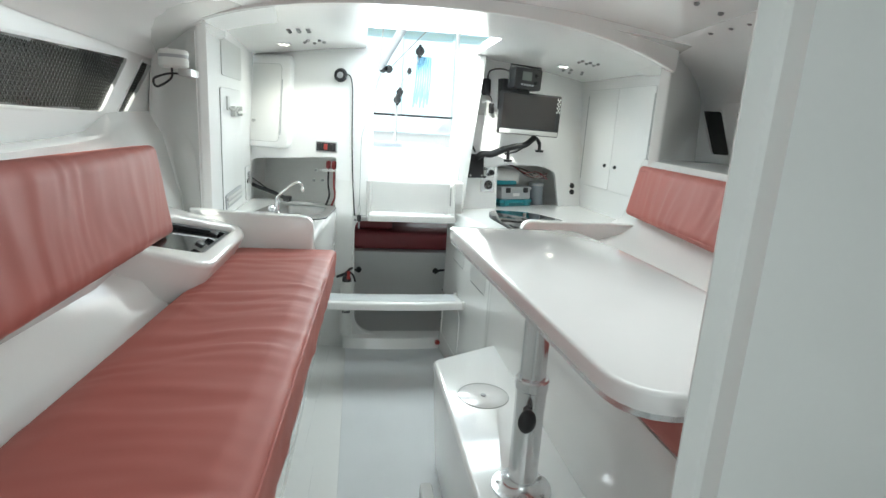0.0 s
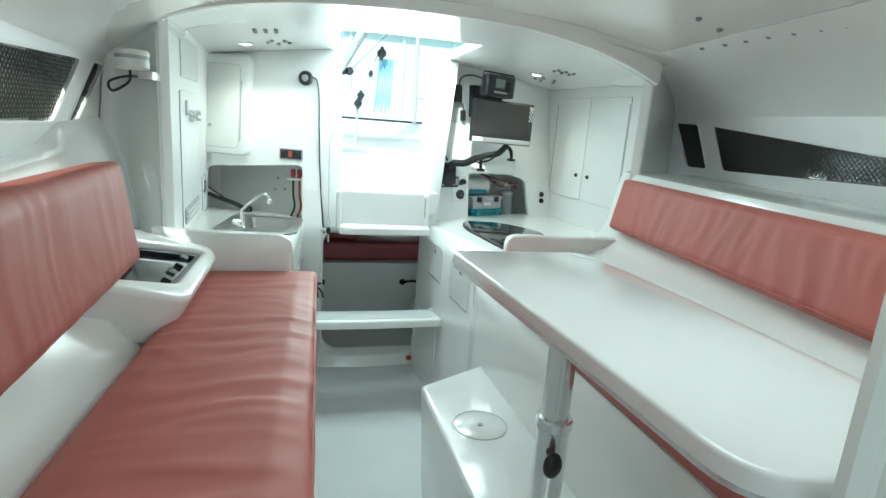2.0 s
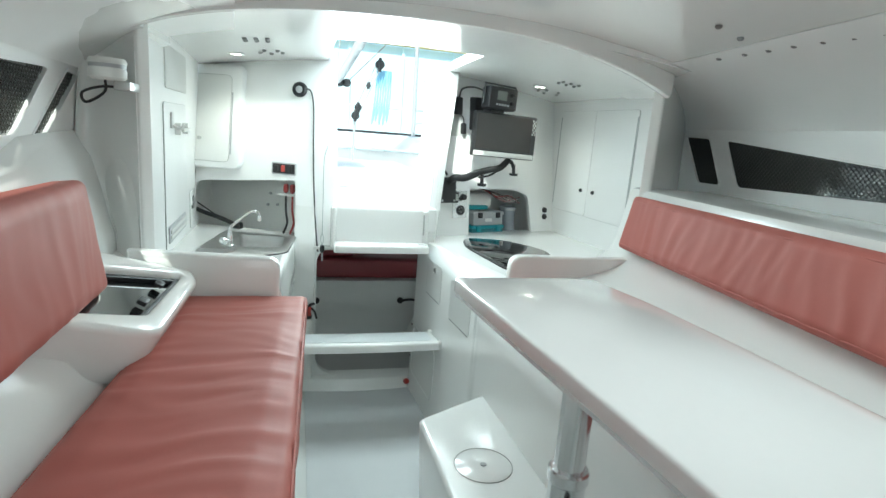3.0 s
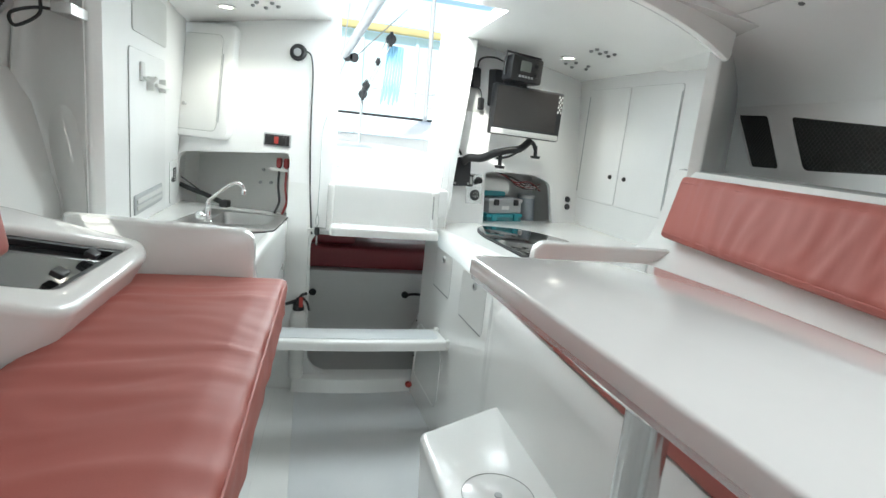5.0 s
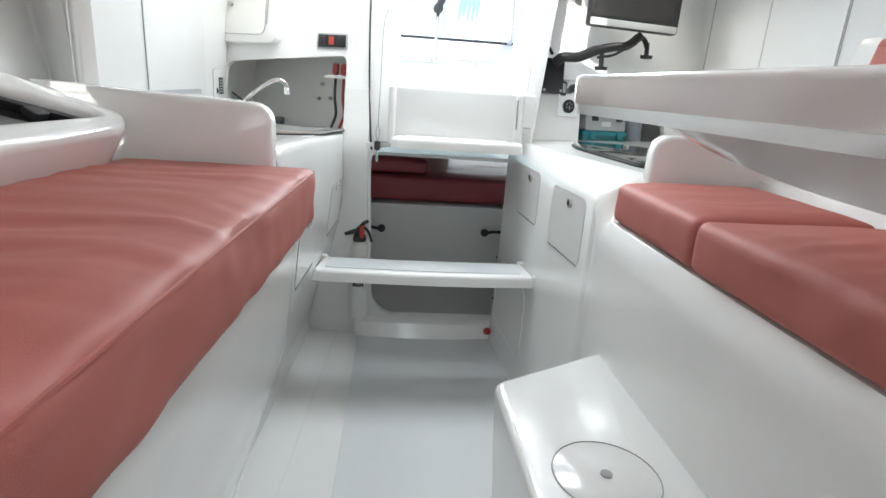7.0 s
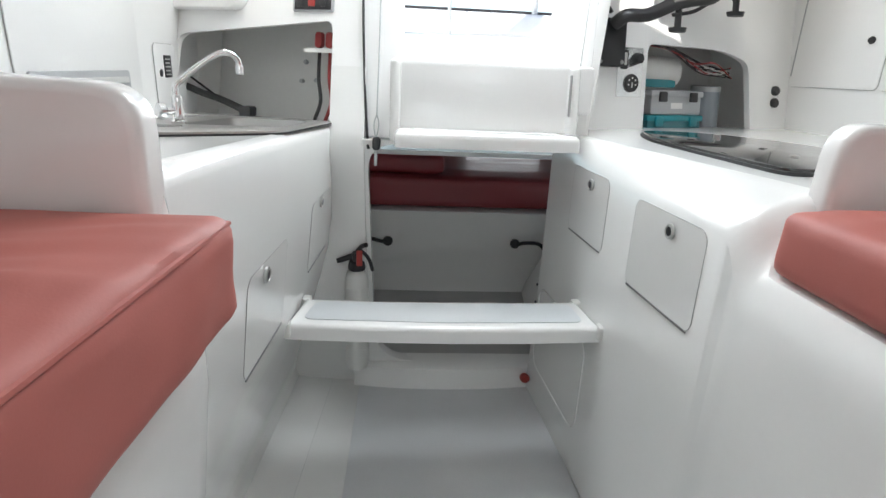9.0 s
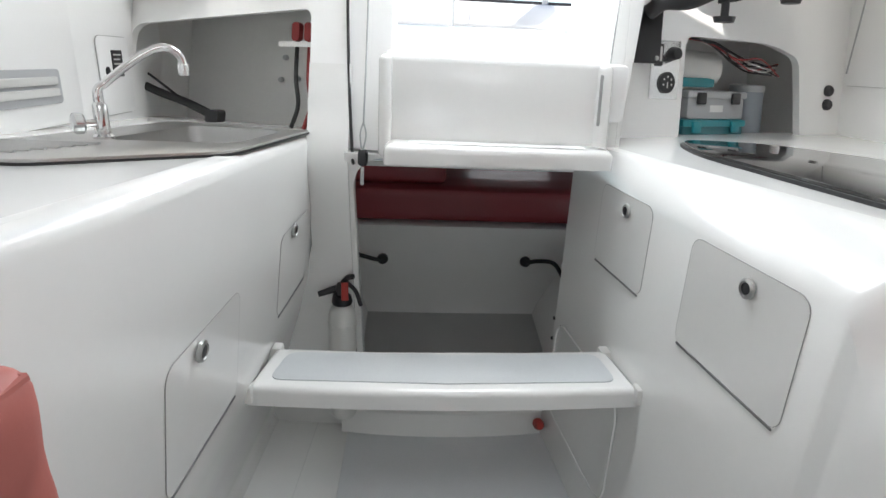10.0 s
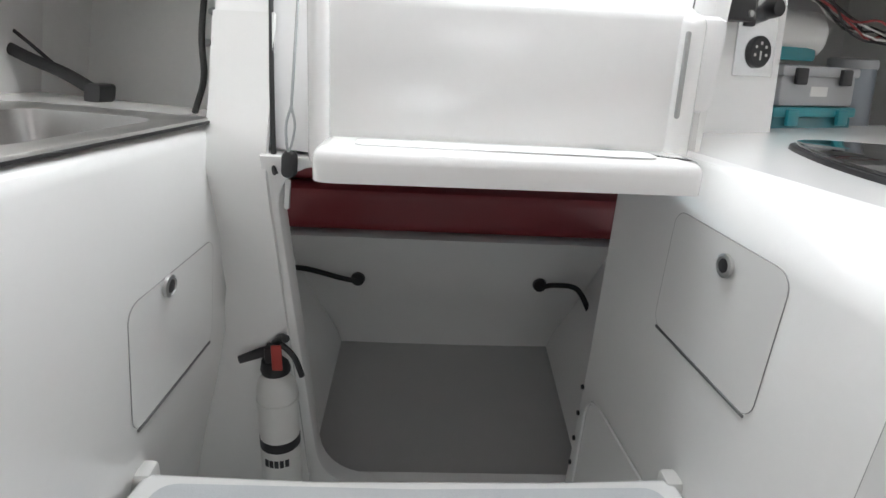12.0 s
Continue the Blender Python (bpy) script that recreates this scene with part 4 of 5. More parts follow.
tube(bm, [(0.53, 1.565, 0.012), (0.53, 1.55, 0.04), (0.53, 1.57, 0.06)], 0.007, 8)
part("peg", on(MK, bm), WHITEPL, hk)
hk2 = thing("towel_rail", "short white towel rail on the locker side", "towel rail")
part("bar", slab(MK, 0.62, 1.535, 0.86, 1.55, 0.03, 0.045, 0.006), WHITEPL, hk2)
for u in (0.63, 0.85):
    part("bracket", slab(MK, u - 0.02, 1.52, u + 0.02, 1.575, 0.0062, 0.032, 0.008), WHITEPL, hk2)
tagged(link("access_panel", slab(MK, 0.42, 1.72, 0.98, 1.90, 0.0005, 0.006, 0.02), LGREY), "pale grey access panel high on the locker side", "panel")

# ---- galley, starboard side ----
bm = plate([(0.385, 3.65), (0.40, 3.45), (0.61, 2.55), (1.3, 2.55), (1.55, 3.0), (1.5, 4.02)], thick=0.02, m=Matrix.Translation((0, 0, 0.968)))
structure("counter_starboard", bm, GEL, "glossy white galley counter around the cooktop", "counter")
fid = soft_poly([(0.58, 0.9), (0.585, 1.11), (1.36, 1.10), (1.36, 0.85), (0.58, 0.85)], [0, 0.06, 0, 0, 0], 6)
structure("fiddle_board_starboard", plate(fid, thick=0.045, m=frame_of((0, 2.575, 0), (1, 0, 0), (0, 0, 1)), bevel=0.014, seg=3), GEL, "white rounded fiddle board between berth and counter", "fiddle board")
cook = thing("cooktop", "black glass cooktop sunk into the counter", "cooktop")
CT = soft_poly([(0.66, 3.50), (0.60, 3.28), (0.655, 2.74), (1.0, 2.82), (1.06, 3.2), (0.9, 3.46)], [0.08, 0.12, 0.06, 0.06, 0.1, 0.1])
part("rim", plate([(0.82 + (x - 0.82) * 1.03, 3.15 + (y - 3.15) * 1.03) for x, y in CT], thick=0.008, m=Matrix.Translation((0, 0, 0.988)), bevel=0.002), BLACK, cook)
part("glass", plate(CT, thick=0.006, m=Matrix.Translation((0, 0, 0.9962)), bevel=0.002), GLASSTOP, cook)
for x, y in ((0.80, 2.93), (0.86, 3.38)):
    part("hinge_pin", lathe([(0.011, 0), (0.011, 0.004), (0.007, 0.006)], Matrix.Translation((x, y, 1.002)), 14), STEEL, cook)

gp = thing("gauge_panel", "brushed grey panel with a socket, a knob and a round gauge", "gauge panel")
part("plate", slab(MRf, 0.210, 1.10, 0.322, 1.268, 0.0, 0.004, 0.004, 0.001), ALU, gp)
part("socket", slab(MRf, 0.222, 1.195, 0.252, 1.258, 0.004, 0.008, 0.004), BLACK, gp)
part("socket_insert", slab(MRf, 0.228, 1.208, 0.246, 1.25, 0.008, 0.010, 0.002), LGREY, gp)
part("knob", disc(MRf, 0.291, 1.232, 0.004, [(0.02, 0), (0.02, 0.006), (0.016, 0.022), (0.0, 0.022)], 20), BLACK, gp)
gg = part("gauge", disc(MRf, 0.272, 1.148, 0.004, [(0.031, 0), (0.031, 0.006), (0.028, 0.009), (0.0, 0.006)], 28), BLACK, gp)
for k in range(5):
    a = radians(200 - 55 * k)
    part("gauge_mark", slab(MRf, 0.272 + 0.017 * math.cos(a) - 0.003, 1.148 + 0.017 * math.sin(a) - 0.003, 0.272 + 0.017 * math.cos(a) + 0.003, 1.148 + 0.017 * math.sin(a) + 0.003, 0.0115, 0.0125, 0.002, 0), LGREY, gg)
part("gauge_needle", slab(MRf, 0.270, 1.132, 0.274, 1.15, 0.0115, 0.0125, 0.001, 0), LGREY, gg)

arm = thing("monitor_stand", "black jointed swing stand on a square wall mount", "monitor stand")
part("wall_mount", slab(MRf, 0.085, 1.20, 0.205, 1.355, 0.0, 0.045, 0.008, 0.004), BLACK, arm)
for u in (0.10, 0.19):
    part("bolt", disc(MRf, u, 1.215, 0.045, [(0.007, 0), (0.006, 0.004)], 10), STEEL, arm)
bm = bmesh.new()
tube(bm, [(0.145, 1.335, 0.05), (0.16, 1.36, 0.09), (0.22, 1.365, 0.12), (0.30, 1.40, 0.14)], 0.022, 12)
part("lower_arm", on(MRf, bm), BLACK, arm)
bm = bmesh.new()
tube(bm, [(0.30, 1.40, 0.14), (0.38, 1.42, 0.15), (0.47, 1.435, 0.15), (0.56, 1.485, 0.13)], 0.02, 12)
tube(bm, [(0.31, 1.37, 0.14), (0.40, 1.39, 0.15), (0.52, 1.45, 0.14)], 0.006, 8)
part("upper_arm", on(MRf, bm), BLACK, arm)
for u, z in ((0.335, 1.335), (0.60, 1.405)):
    bm = bmesh.new()
    cyl(bm, (u, z + 0.055, 0.14), (u, z - 0.005, 0.14), 0.011, seg=12)
    cyl(bm, (u, z - 0.003, 0.14), (u, z - 0.018, 0.14), 0.03, 0.026, seg=18)
    part("clamp_knob", on(MRf, bm), BLACK, arm)
bm = bmesh.new()
tube(bm, [(0.56, 1.485, 0.13), (0.59, 1.47, 0.13), (0.60, 1.44, 0.14)], 0.013, 10)
part("head_joint", on(MRf, bm), BLACK, arm)

mon = thing("monitor", "black flat monitor with a pale lower bezel on an arm", "monitor")
MM = frame_of((0.695, 3.63, 1.505), (0.44, 0.04, -0.012), (0, 0.03, 1))
part("case", plate(rounded(0, 0, 0.435, 0.275, 0.012), thick=0.04, m=MM @ Matrix.Translation((0, 0, -0.02)), bevel=0.006), BLACK, mon)
part("screen", plate(rounded(0.016, 0.045, 0.40, 0.262, 0.003), thick=0.002, m=MM @ Matrix.Translation((0, 0, 0.0202)), bevel=0.0), SCREEN, mon)
part("bezel", plate(rounded(0.006, 0.004, 0.428, 0.034, 0.004), thick=0.003, m=MM @ Matrix.Translation((0, 0, 0.0202)), bevel=0.001), LGREY, mon, "pale lower bezel")
for i in range(7):
    for j in range(3):
        if (i + j) % 2 == 0:
            part("sticker", plate(rounded(0.403 + 0.009 * j, 0.16 + 0.014 * i, 0.411 + 0.009 * j, 0.172 + 0.014 * i, 0.002), thick=0.001, m=MM @ Matrix.Translation((0, 0, 0.0206))), PAPER, mon)
rad = thing("marine_radio", "black marine radio with a grey display on a bracket", "radio")
MQ = frame_of((0.765, 3.60, 1.80), (0.21, 0.05, -0.01), (0.005, 0.02, 1))
part("case", plate(rounded(0, 0, 0.205, 0.135, 0.012), thick=0.09, m=MQ @ Matrix.Translation((0, 0, -0.07)), bevel=0.008), BLACK, rad)
part("display", plate(rounded(0.055, 0.055, 0.125, 0.11, 0.004), thick=0.002, m=MQ @ Matrix.Translation((0, 0, 0.0202)), bevel=0.0), LCD, rad, "grey display")
for k in range(5):
    part("button", plate(rounded(0.05 + 0.02 * k, 0.022, 0.064 + 0.02 * k, 0.034, 0.003), thick=0.004, m=MQ @ Matrix.Translation((0, 0, 0.0202))), GREYPL, rad)
for z in (0.045, 0.095):
    part("knob", lathe([(0.013, 0), (0.012, 0.016), (0.0, 0.016)], MQ @ Matrix.Translation((0.163, z, 0.0202)), 16), BLACK, rad)
bm = bmesh.new()
tube(bm, [(-0.012, 0.03, -0.03), (-0.012, 0.15, -0.03), (0.217, 0.15, -0.03), (0.217, 0.03, -0.03)], 0.006, 6, 0)
part("bracket", on(MQ, bm), BLACK, rad)
part("support", plate(rounded(0.05, -0.06, 0.15, 0.02, 0.006), thick=0.09, m=MQ @ Matrix.Translation((0, 0, -0.12))), BLACK, rad)
hs = thing("radio_handset", "black radio handset clipped to the bulkhead with a coiled lead", "handset")
part("body", slab(MRf, 0.195, 1.75, 0.245, 1.86, 0.0, 0.04, 0.012, 0.006), BLACK, hs)
part("dongle", slab(MRf, 0.255, 1.63, 0.285, 1.70, 0.005, 0.03, 0.01, 0.004), BLACK, hs)
bm = bmesh.new()
tube(bm, [(0.22, 1.85, 0.03), (0.23, 1.91, 0.05), (0.32, 1.93, 0.06), (0.42, 1.91, 0.06)], 0.005, 8)
tube(bm, [(0.22, 1.76, 0.03), (0.25, 1.74, 0.03), (0.268, 1.72, 0.02), (0.27, 1.69, 0.02)], 0.003, 6)
part("lead", on(MRf, bm), RUBBER, hs)
tagged(link("wall_chart", slab(MRf, 0.16, 1.615, 0.265, 1.755, 0.0, 0.002, 0.002, 0), LGREY), "small pale notice card on the bulkhead", "notice")
tagged(link("equipment_box", slab(MRf, 0.33, 1.66, 0.42, 1.87, 0.0, 0.06, 0.01, 0.005), BLACK), "black equipment box behind the monitor", "equipment box")
wire = thing("power_cable", "thick black cable run down beside the companionway", "cable")
bm = bmesh.new()
tube(bm, [(0.10, 1.80, 0.01), (0.09, 1.65, 0.012), (0.085, 1.5, 0.02), (0.11, 1.42, 0.03), (0.13, 1.37, 0.05)], 0.007, 8)
part("cable", on(MRf, bm), RUBBER, wire)

# storage recess
roll = thing("paper_towel_roll", "white paper towel roll lying in the storage recess", "paper roll")
bm = bmesh.new()
cyl(bm, (0.36, 1.20, -0.16), (0.60, 1.195, -0.13), 0.055, seg=32)
part("roll", on(MRf, bm), PAPER, roll)
bm = bmesh.new()
cyl(bm, (0.59, 1.195, -0.131), (0.604, 1.195, -0.129), 0.02, seg=20)
part("core", on(MRf, bm), GREYPL, roll)
part("wrap", slab(MRf, 0.36, 1.135, 0.58, 1.165, -0.14, -0.09, 0.01), TEAL, roll, "teal wrapper strip")


def storage_box(z0, z1, u0, u1, body, lid, label):
    t = thing("storage_box", label, "storage box", "storage boxes")
    part("body", slab(MRf, u0, z0, u1, z1 - 0.02, -0.22, -0.05, 0.01, 0.004), body, t)
    part("lid", slab(MRf, u0 - 0.006, z1 - 0.022, u1 + 0.006, z1, -0.225, -0.044, 0.006, 0.003), lid, t)
    for u in (u0 + 0.05, u1 - 0.05):
        part("clasp", slab(MRf, u - 0.018, z1 - 0.04, u + 0.018, z1 - 0.004, -0.044, -0.036, 0.004), lid if lid is TEAL else BLACK, t)
    part("label_card", slab(MRf, (u0 + u1) / 2 - 0.028, z0 + 0.022, (u0 + u1) / 2 + 0.03, z0 + 0.044, -0.05, -0.0485, 0.002, 0), PAPER, t)
    return t


storage_box(0.932, 1.035, 0.412, 0.685, TSMOKE, TEAL, "smoky plastic storage box with a teal lid, below")
storage_box(1.037, 1.125, 0.425, 0.68, GREYPL, GREYPL, "grey plastic storage box with black clasps, stacked above")
jar = thing("plastic_jar", "clear grey plastic jar beside the storage boxes", "jar")
part("body", lathe([(0.05, 0), (0.055, 0.005), (0.055, 0.2), (0.05, 0.205)], MRf @ Matrix.Translation((0.80, 0.925, -0.14)) @ Matrix.Rotation(-math.pi / 2, 4, "X"), 28), SMOKE, jar)
part("lid", lathe([(0.058, 0), (0.058, 0.02), (0.05, 0.024)], MRf @ Matrix.Translation((0.80, 1.125, -0.14)) @ Matrix.Rotation(-math.pi / 2, 4, "X"), 28), GREYPL, jar)
wl_ = thing("wiring_loom", "tangle of thin wires along the top of the recess", "wires")
for k in range(9):
    rr = random.Random(k)
    bm = bmesh.new()
    tube(bm, [(0.42 + 0.1 * j + 0.03 * rr.random(), 1.285 - 0.02 * j * 0.8 - 0.05 * rr.random() * (j > 1), -0.04 - 0.05 * rr.random()) for j in range(5)], 0.0028, 5, 4)
    part("wire", on(MRf, bm), (RUBBER, CABLERED, LGREY)[k % 3] if k % 4 else RUBBER, wl_)
for z in (1.14, 1.093):
    tagged(link("power_socket", disc(MRf, 1.03, z, 0.0, [(0.019, 0), (0.019, 0.01), (0.014, 0.016), (0.0, 0.016)], 20), BLACK), "round black power socket with a cap", "socket", "capped sockets")

# locker doors on the starboard side wall
MS = frame_of((1.46, 3.99, 0), (0.07, -1.08, 0), (0, 0, 1))
cab = thing("side_locker", "white pair of locker doors with small dark knobs", "locker")
for u0, u1, ku in ((0.03, 0.45, 0.385), (0.455, 0.88, 0.525)):
    ll = rounded(u0, 1.16, u1, 1.84, 0.02)
    d = part("door", plate(ll, thick=0.006, m=MS @ Matrix.Translation((0, 0, 0.0005)), bevel=0.002), GELS, cab)
    part("seam", outline_ring(MS, ll, 0.002, 0.0014), SEAM, d)
    part("knob", disc(MS, ku, 1.325, 0.006, [(0.012, 0), (0.013, 0.006), (0.008, 0.014), (0.0, 0.014)], 16), BLACK, d, "small dark knob")
    hu = u0 + 0.004 if ku < 0.45 else u1 - 0.004
    part("hinge", on(MS, boxed((hu - 0.003, 1.20, 0.004), (hu + 0.003, 1.8, 0.009), 0.001, 1)), GREYPL, d)

# ---- doors in the galley fronts ----


def front_door(side, y0, y1, z0, z1, ky, kz):
    """A flush access door in a galley front, hinged along its foot, with a push latch."""
    f = xr if side > 0 else xl
    ym = (y0 + y1) / 2
    du = f(ym + 0.5) - f(ym - 0.5)
    tilt = 0.11 if side < 0 else 0.0
    m = frame_of((f(ym) - tilt * 0.79, ym, 0), (du, 1, 0) if side < 0 else (-du, -1, 0), (tilt, 0, 1))
    t = thing("access_door", "white flush access door with a push latch and a steel hinge", "access door", "galley access doors")
    a, b = ((y0 - ym), (y1 - ym)) if side < 0 else (-(y1 - ym), -(y0 - ym))
    lp = rounded(a, z0, b, z1, 0.025)
    part("panel", plate(lp, thick=0.001, m=m @ Matrix.Translation((0, 0, 0.0003))), GEL, t)
    part("seam", outline_ring(m, lp, 0.0006, 0.0009), SEAM, t)
    k = (ky - ym) * (1 if side < 0 else -1)
    lt = part("latch_ring", disc(m, k, kz, 0.004, [(0.0165, 0), (0.0165, 0.005), (0.0125, 0.007), (0.012, 0.005), (0.0, 0.004)], 24), STEEL, t)
    part("latch_button", disc(m, k, kz, 0.0085, [(0.0098, 0), (0.0098, 0.001), (0.0, 0.002)], 20), BLACK, lt)
    part("hinge", on(m, boxed((a + 0.01, z0 - 0.003, 0.0005), (b - 0.01, z0 + 0.002, 0.0035), 0.001, 1)), HINGE, t)
    return t


front_door(1, 2.615, 2.90, 0.69, 0.90, 2.734, 0.867)
front_door(1, 3.052, 3.31, 0.71, 0.91, 3.162, 0.876)
front_door(-1, 2.60, 2.87, 0.59, 0.80, 2.70, 0.775)
front_door(-1, 3.125, 3.385, 0.615, 0.81, 3.222, 0.798)
oval = rounded(-3.50, 0.13, -3.06, 0.44, 0.06)
structure("trim_recess_edge", outline_ring(frame_of((xr(0) - 0.007, 0, 0), (0.07, -1, 0), (0, 0, 1)), [(-y, z) for y, z in [(-a, b) for a, b in oval]], 0.0, 0.004), GEL, "raised white edge of a shallow recess in the galley front", "trim")

# ---- fire extinguisher, drain plug and cables ----
ext = thing("fire_extinguisher", "white fire extinguisher with a black valve and label band", "extinguisher")
EX, EY, EZ = -0.28, 3.44, 0.135
part("cylinder", lathe([(0.036, 0), (0.04, 0.01), (0.04, 0.33), (0.036, 0.352), (0.024, 0.37), (0.016, 0.376)], Matrix.Translation((EX, EY, EZ)), 32), WHITEPL, ext)
part("label_band", lathe([(0.0408, 0.20), (0.0408, 0.222)], Matrix.Translation((EX, EY, EZ)), 32), BLACK, ext)
for k in range(5):
    a = radians(-120 + 15 * k)
    part("print_bar", boxed((-0.004, -0.001, 0.165), (0.004, 0.001, 0.182), 0, 1, Matrix.Translation((EX + 0.0405 * math.cos(a), EY + 0.0405 * math.sin(a), EZ)) @ Matrix.Rotation(a + math.pi / 2, 4, "Z")), BLACK, ext)
part("collar", lathe([(0.028, 0.372), (0.03, 0.38), (0.026, 0.4), (0.014, 0.41)], Matrix.Translation((EX, EY, EZ)), 20), BLACK, ext)
bm = bmesh.new()
box(bm, (-0.014, -0.03, 0.405), (0.014, 0.03, 0.44), 0.006, 2, Matrix.Translation((EX, EY, EZ)))
tube(bm, [(EX, EY, EZ + 0.435), (EX + 0.02, EY - 0.025, EZ + 0.462), (EX + 0.035, EY - 0.05, EZ + 0.475)], 0.008, 8)
part("valve", bm, BLACK, ext)
bm = bmesh.new()
tube(bm, [(EX + 0.005, EY - 0.01, EZ + 0.45), (EX + 0.04, EY - 0.02, EZ + 0.42), (EX + 0.055, EY - 0.02, EZ + 0.375)], 0.006, 8)
part("lever", bm, BLACK, ext)
bm = bmesh.new()
cyl(bm, (EX - 0.01, EY, EZ + 0.42), (EX - 0.065, EY - 0.015, EZ + 0.405), 0.011, 0.008, 14)
part("nozzle", bm, BLACK, ext)
part("safety_tag", boxed((EX + 0.002, EY - 0.036, EZ + 0.395), (EX + 0.022, EY - 0.03, EZ + 0.45), 0.003), REDPL, ext, "red safety tag")
part("strap", lathe([(0.0415, 0.30), (0.0415, 0.312)], Matrix.Translation((EX, EY, EZ)), 32), WHITEPL, ext)
tagged(link("drain_plug", lathe([(0.018, 0), (0.018, 0.02), (0.012, 0.034)], Matrix.Translation((0.352, 3.505, 0.05)) @ Matrix.Rotation(radians(70), 4, "X"), 16), REDPL), "red drain plug at the door sill", "plug")
for pts, gx in (([(-0.43, 4.09, 0.45), (-0.36, 4.14, 0.425), (-0.25, 4.165, 0.385), (-0.205, 4.17, 0.375)], -0.2), ([(0.60, 4.06, 0.24), (0.57, 4.1, 0.32), (0.53, 4.14, 0.385), (0.46, 4.155, 0.39), (0.42, 4.17, 0.375)], 0.415)):
    ct = thing("control_cable", "black cable passing through the berth front", "cable", "berth cables")
    bm = bmesh.new()
    tube(bm, pts, 0.009, 8)
    part("cable", bm, RUBBER, ct)
    part("grommet", lathe([(0.024, 0), (0.022, 0.012), (0.0, 0.012)], Matrix.Translation((gx, 4.19, 0.375)) @ Matrix.Rotation(math.pi / 2, 4, "X"), 18), BLACK, ct)
for k in range(4):
    tagged(link("snap_stud", lathe([(0.006, 0), (0.005, 0.005)], Matrix.Translation((0.3725, 3.522, 0.22 + 0.07 * k)) @ Matrix.Rotation(-math.pi / 2, 4, "Y"), 10), BLACK), "small dark snap stud on the doorway edge", "stud", "doorway studs")

# ---- port side: instrument window, antenna, windows ----
MT = frame_of((-0.82, 1.84, 1.140), (0.02, 1, 0.0), (-0.88, 0, 0.48))
nook = thing("instrument_hatch", "white raised moulding with a dark glazed hatch", "hatch")
HOLE = soft_poly([(-0.05, -0.105), (0.35, -0.112), (0.10, 0.068), (-0.26, 0.068)], [0.03, 0.02, 0.03, 0.03])


def hatch_loop(k):
    """The hatch's outline drawn in or out by k."""
    return [(0.035 + (x - 0.035) * k, -0.02 + (y + 0.02) * k) for x, y in HOLE]


part("surround", plate(soft_poly([(-0.13, -0.165), (0.36, -0.165), (0.43, -0.125), (0.18, 0.15), (-0.38, 0.15)], [0.06, 0.06, 0.04, 0.06, 0.05]), (HOLE,), 0.15, MT @ Matrix.Translation((0, 0, -0.13)), 0.018, 4), GEL, nook)
part("frame", plate(hatch_loop(1.01), (hatch_loop(0.86),), 0.014, MT @ Matrix.Translation((0, 0, -0.014)), 0.003), BLACK, nook)
part("pane", plate(hatch_loop(1.01), thick=0.006, m=MT @ Matrix.Translation((0, 0, -0.021))), GLASSTOP, nook)
for u in (0.03, 0.2):
    part("catch", plate(rounded(u, -0.088, u + 0.04, -0.062, 0.006), thick=0.012, m=MT @ Matrix.Translation((0, 0, -0.002)), bevel=0.003), BLACK, nook)

dome = thing("antenna_dome", "white round antenna with a looped black cable on a bracket", "antenna")
AX, AY, AZ = -0.955, 2.38, 1.705
part("dome", lathe([(0.045, 0), (0.055, 0.008), (0.056, 0.03), (0.052, 0.038)], Matrix.Translation((AX, AY, AZ)), 32), WHITEPL, dome)
part("gasket", lathe([(0.054, 0.038), (0.054, 0.05)], Matrix.Translation((AX, AY, AZ)), 32), GREYPL, dome)
part("cap", lathe([(0.056, 0.05), (0.057, 0.056), (0.052, 0.068), (0.0, 0.072)], Matrix.Translation((AX, AY, AZ)), 32), WHITEPL, dome)
part("bracket", boxed((AX + 0.02, AY - 0.02, AZ - 0.03), (AX + 0.07, AY + 0.11, AZ + 0.0), 0.004), STEEL, dome)
bm = bmesh.new()
tube(bm, [(AX - 0.005, AY - 0.01, AZ), (AX - 0.01, AY - 0.01, AZ - 0.04), (AX - 0.06, AY - 0.02, AZ - 0.075), (AX - 0.07, AY - 0.02, AZ - 0.045), (AX - 0.02, AY, AZ - 0.022), (AX + 0.03, AY + 0.02, AZ - 0.02)], 0.0045, 8)
part("cable", bm, RUBBER, dome)


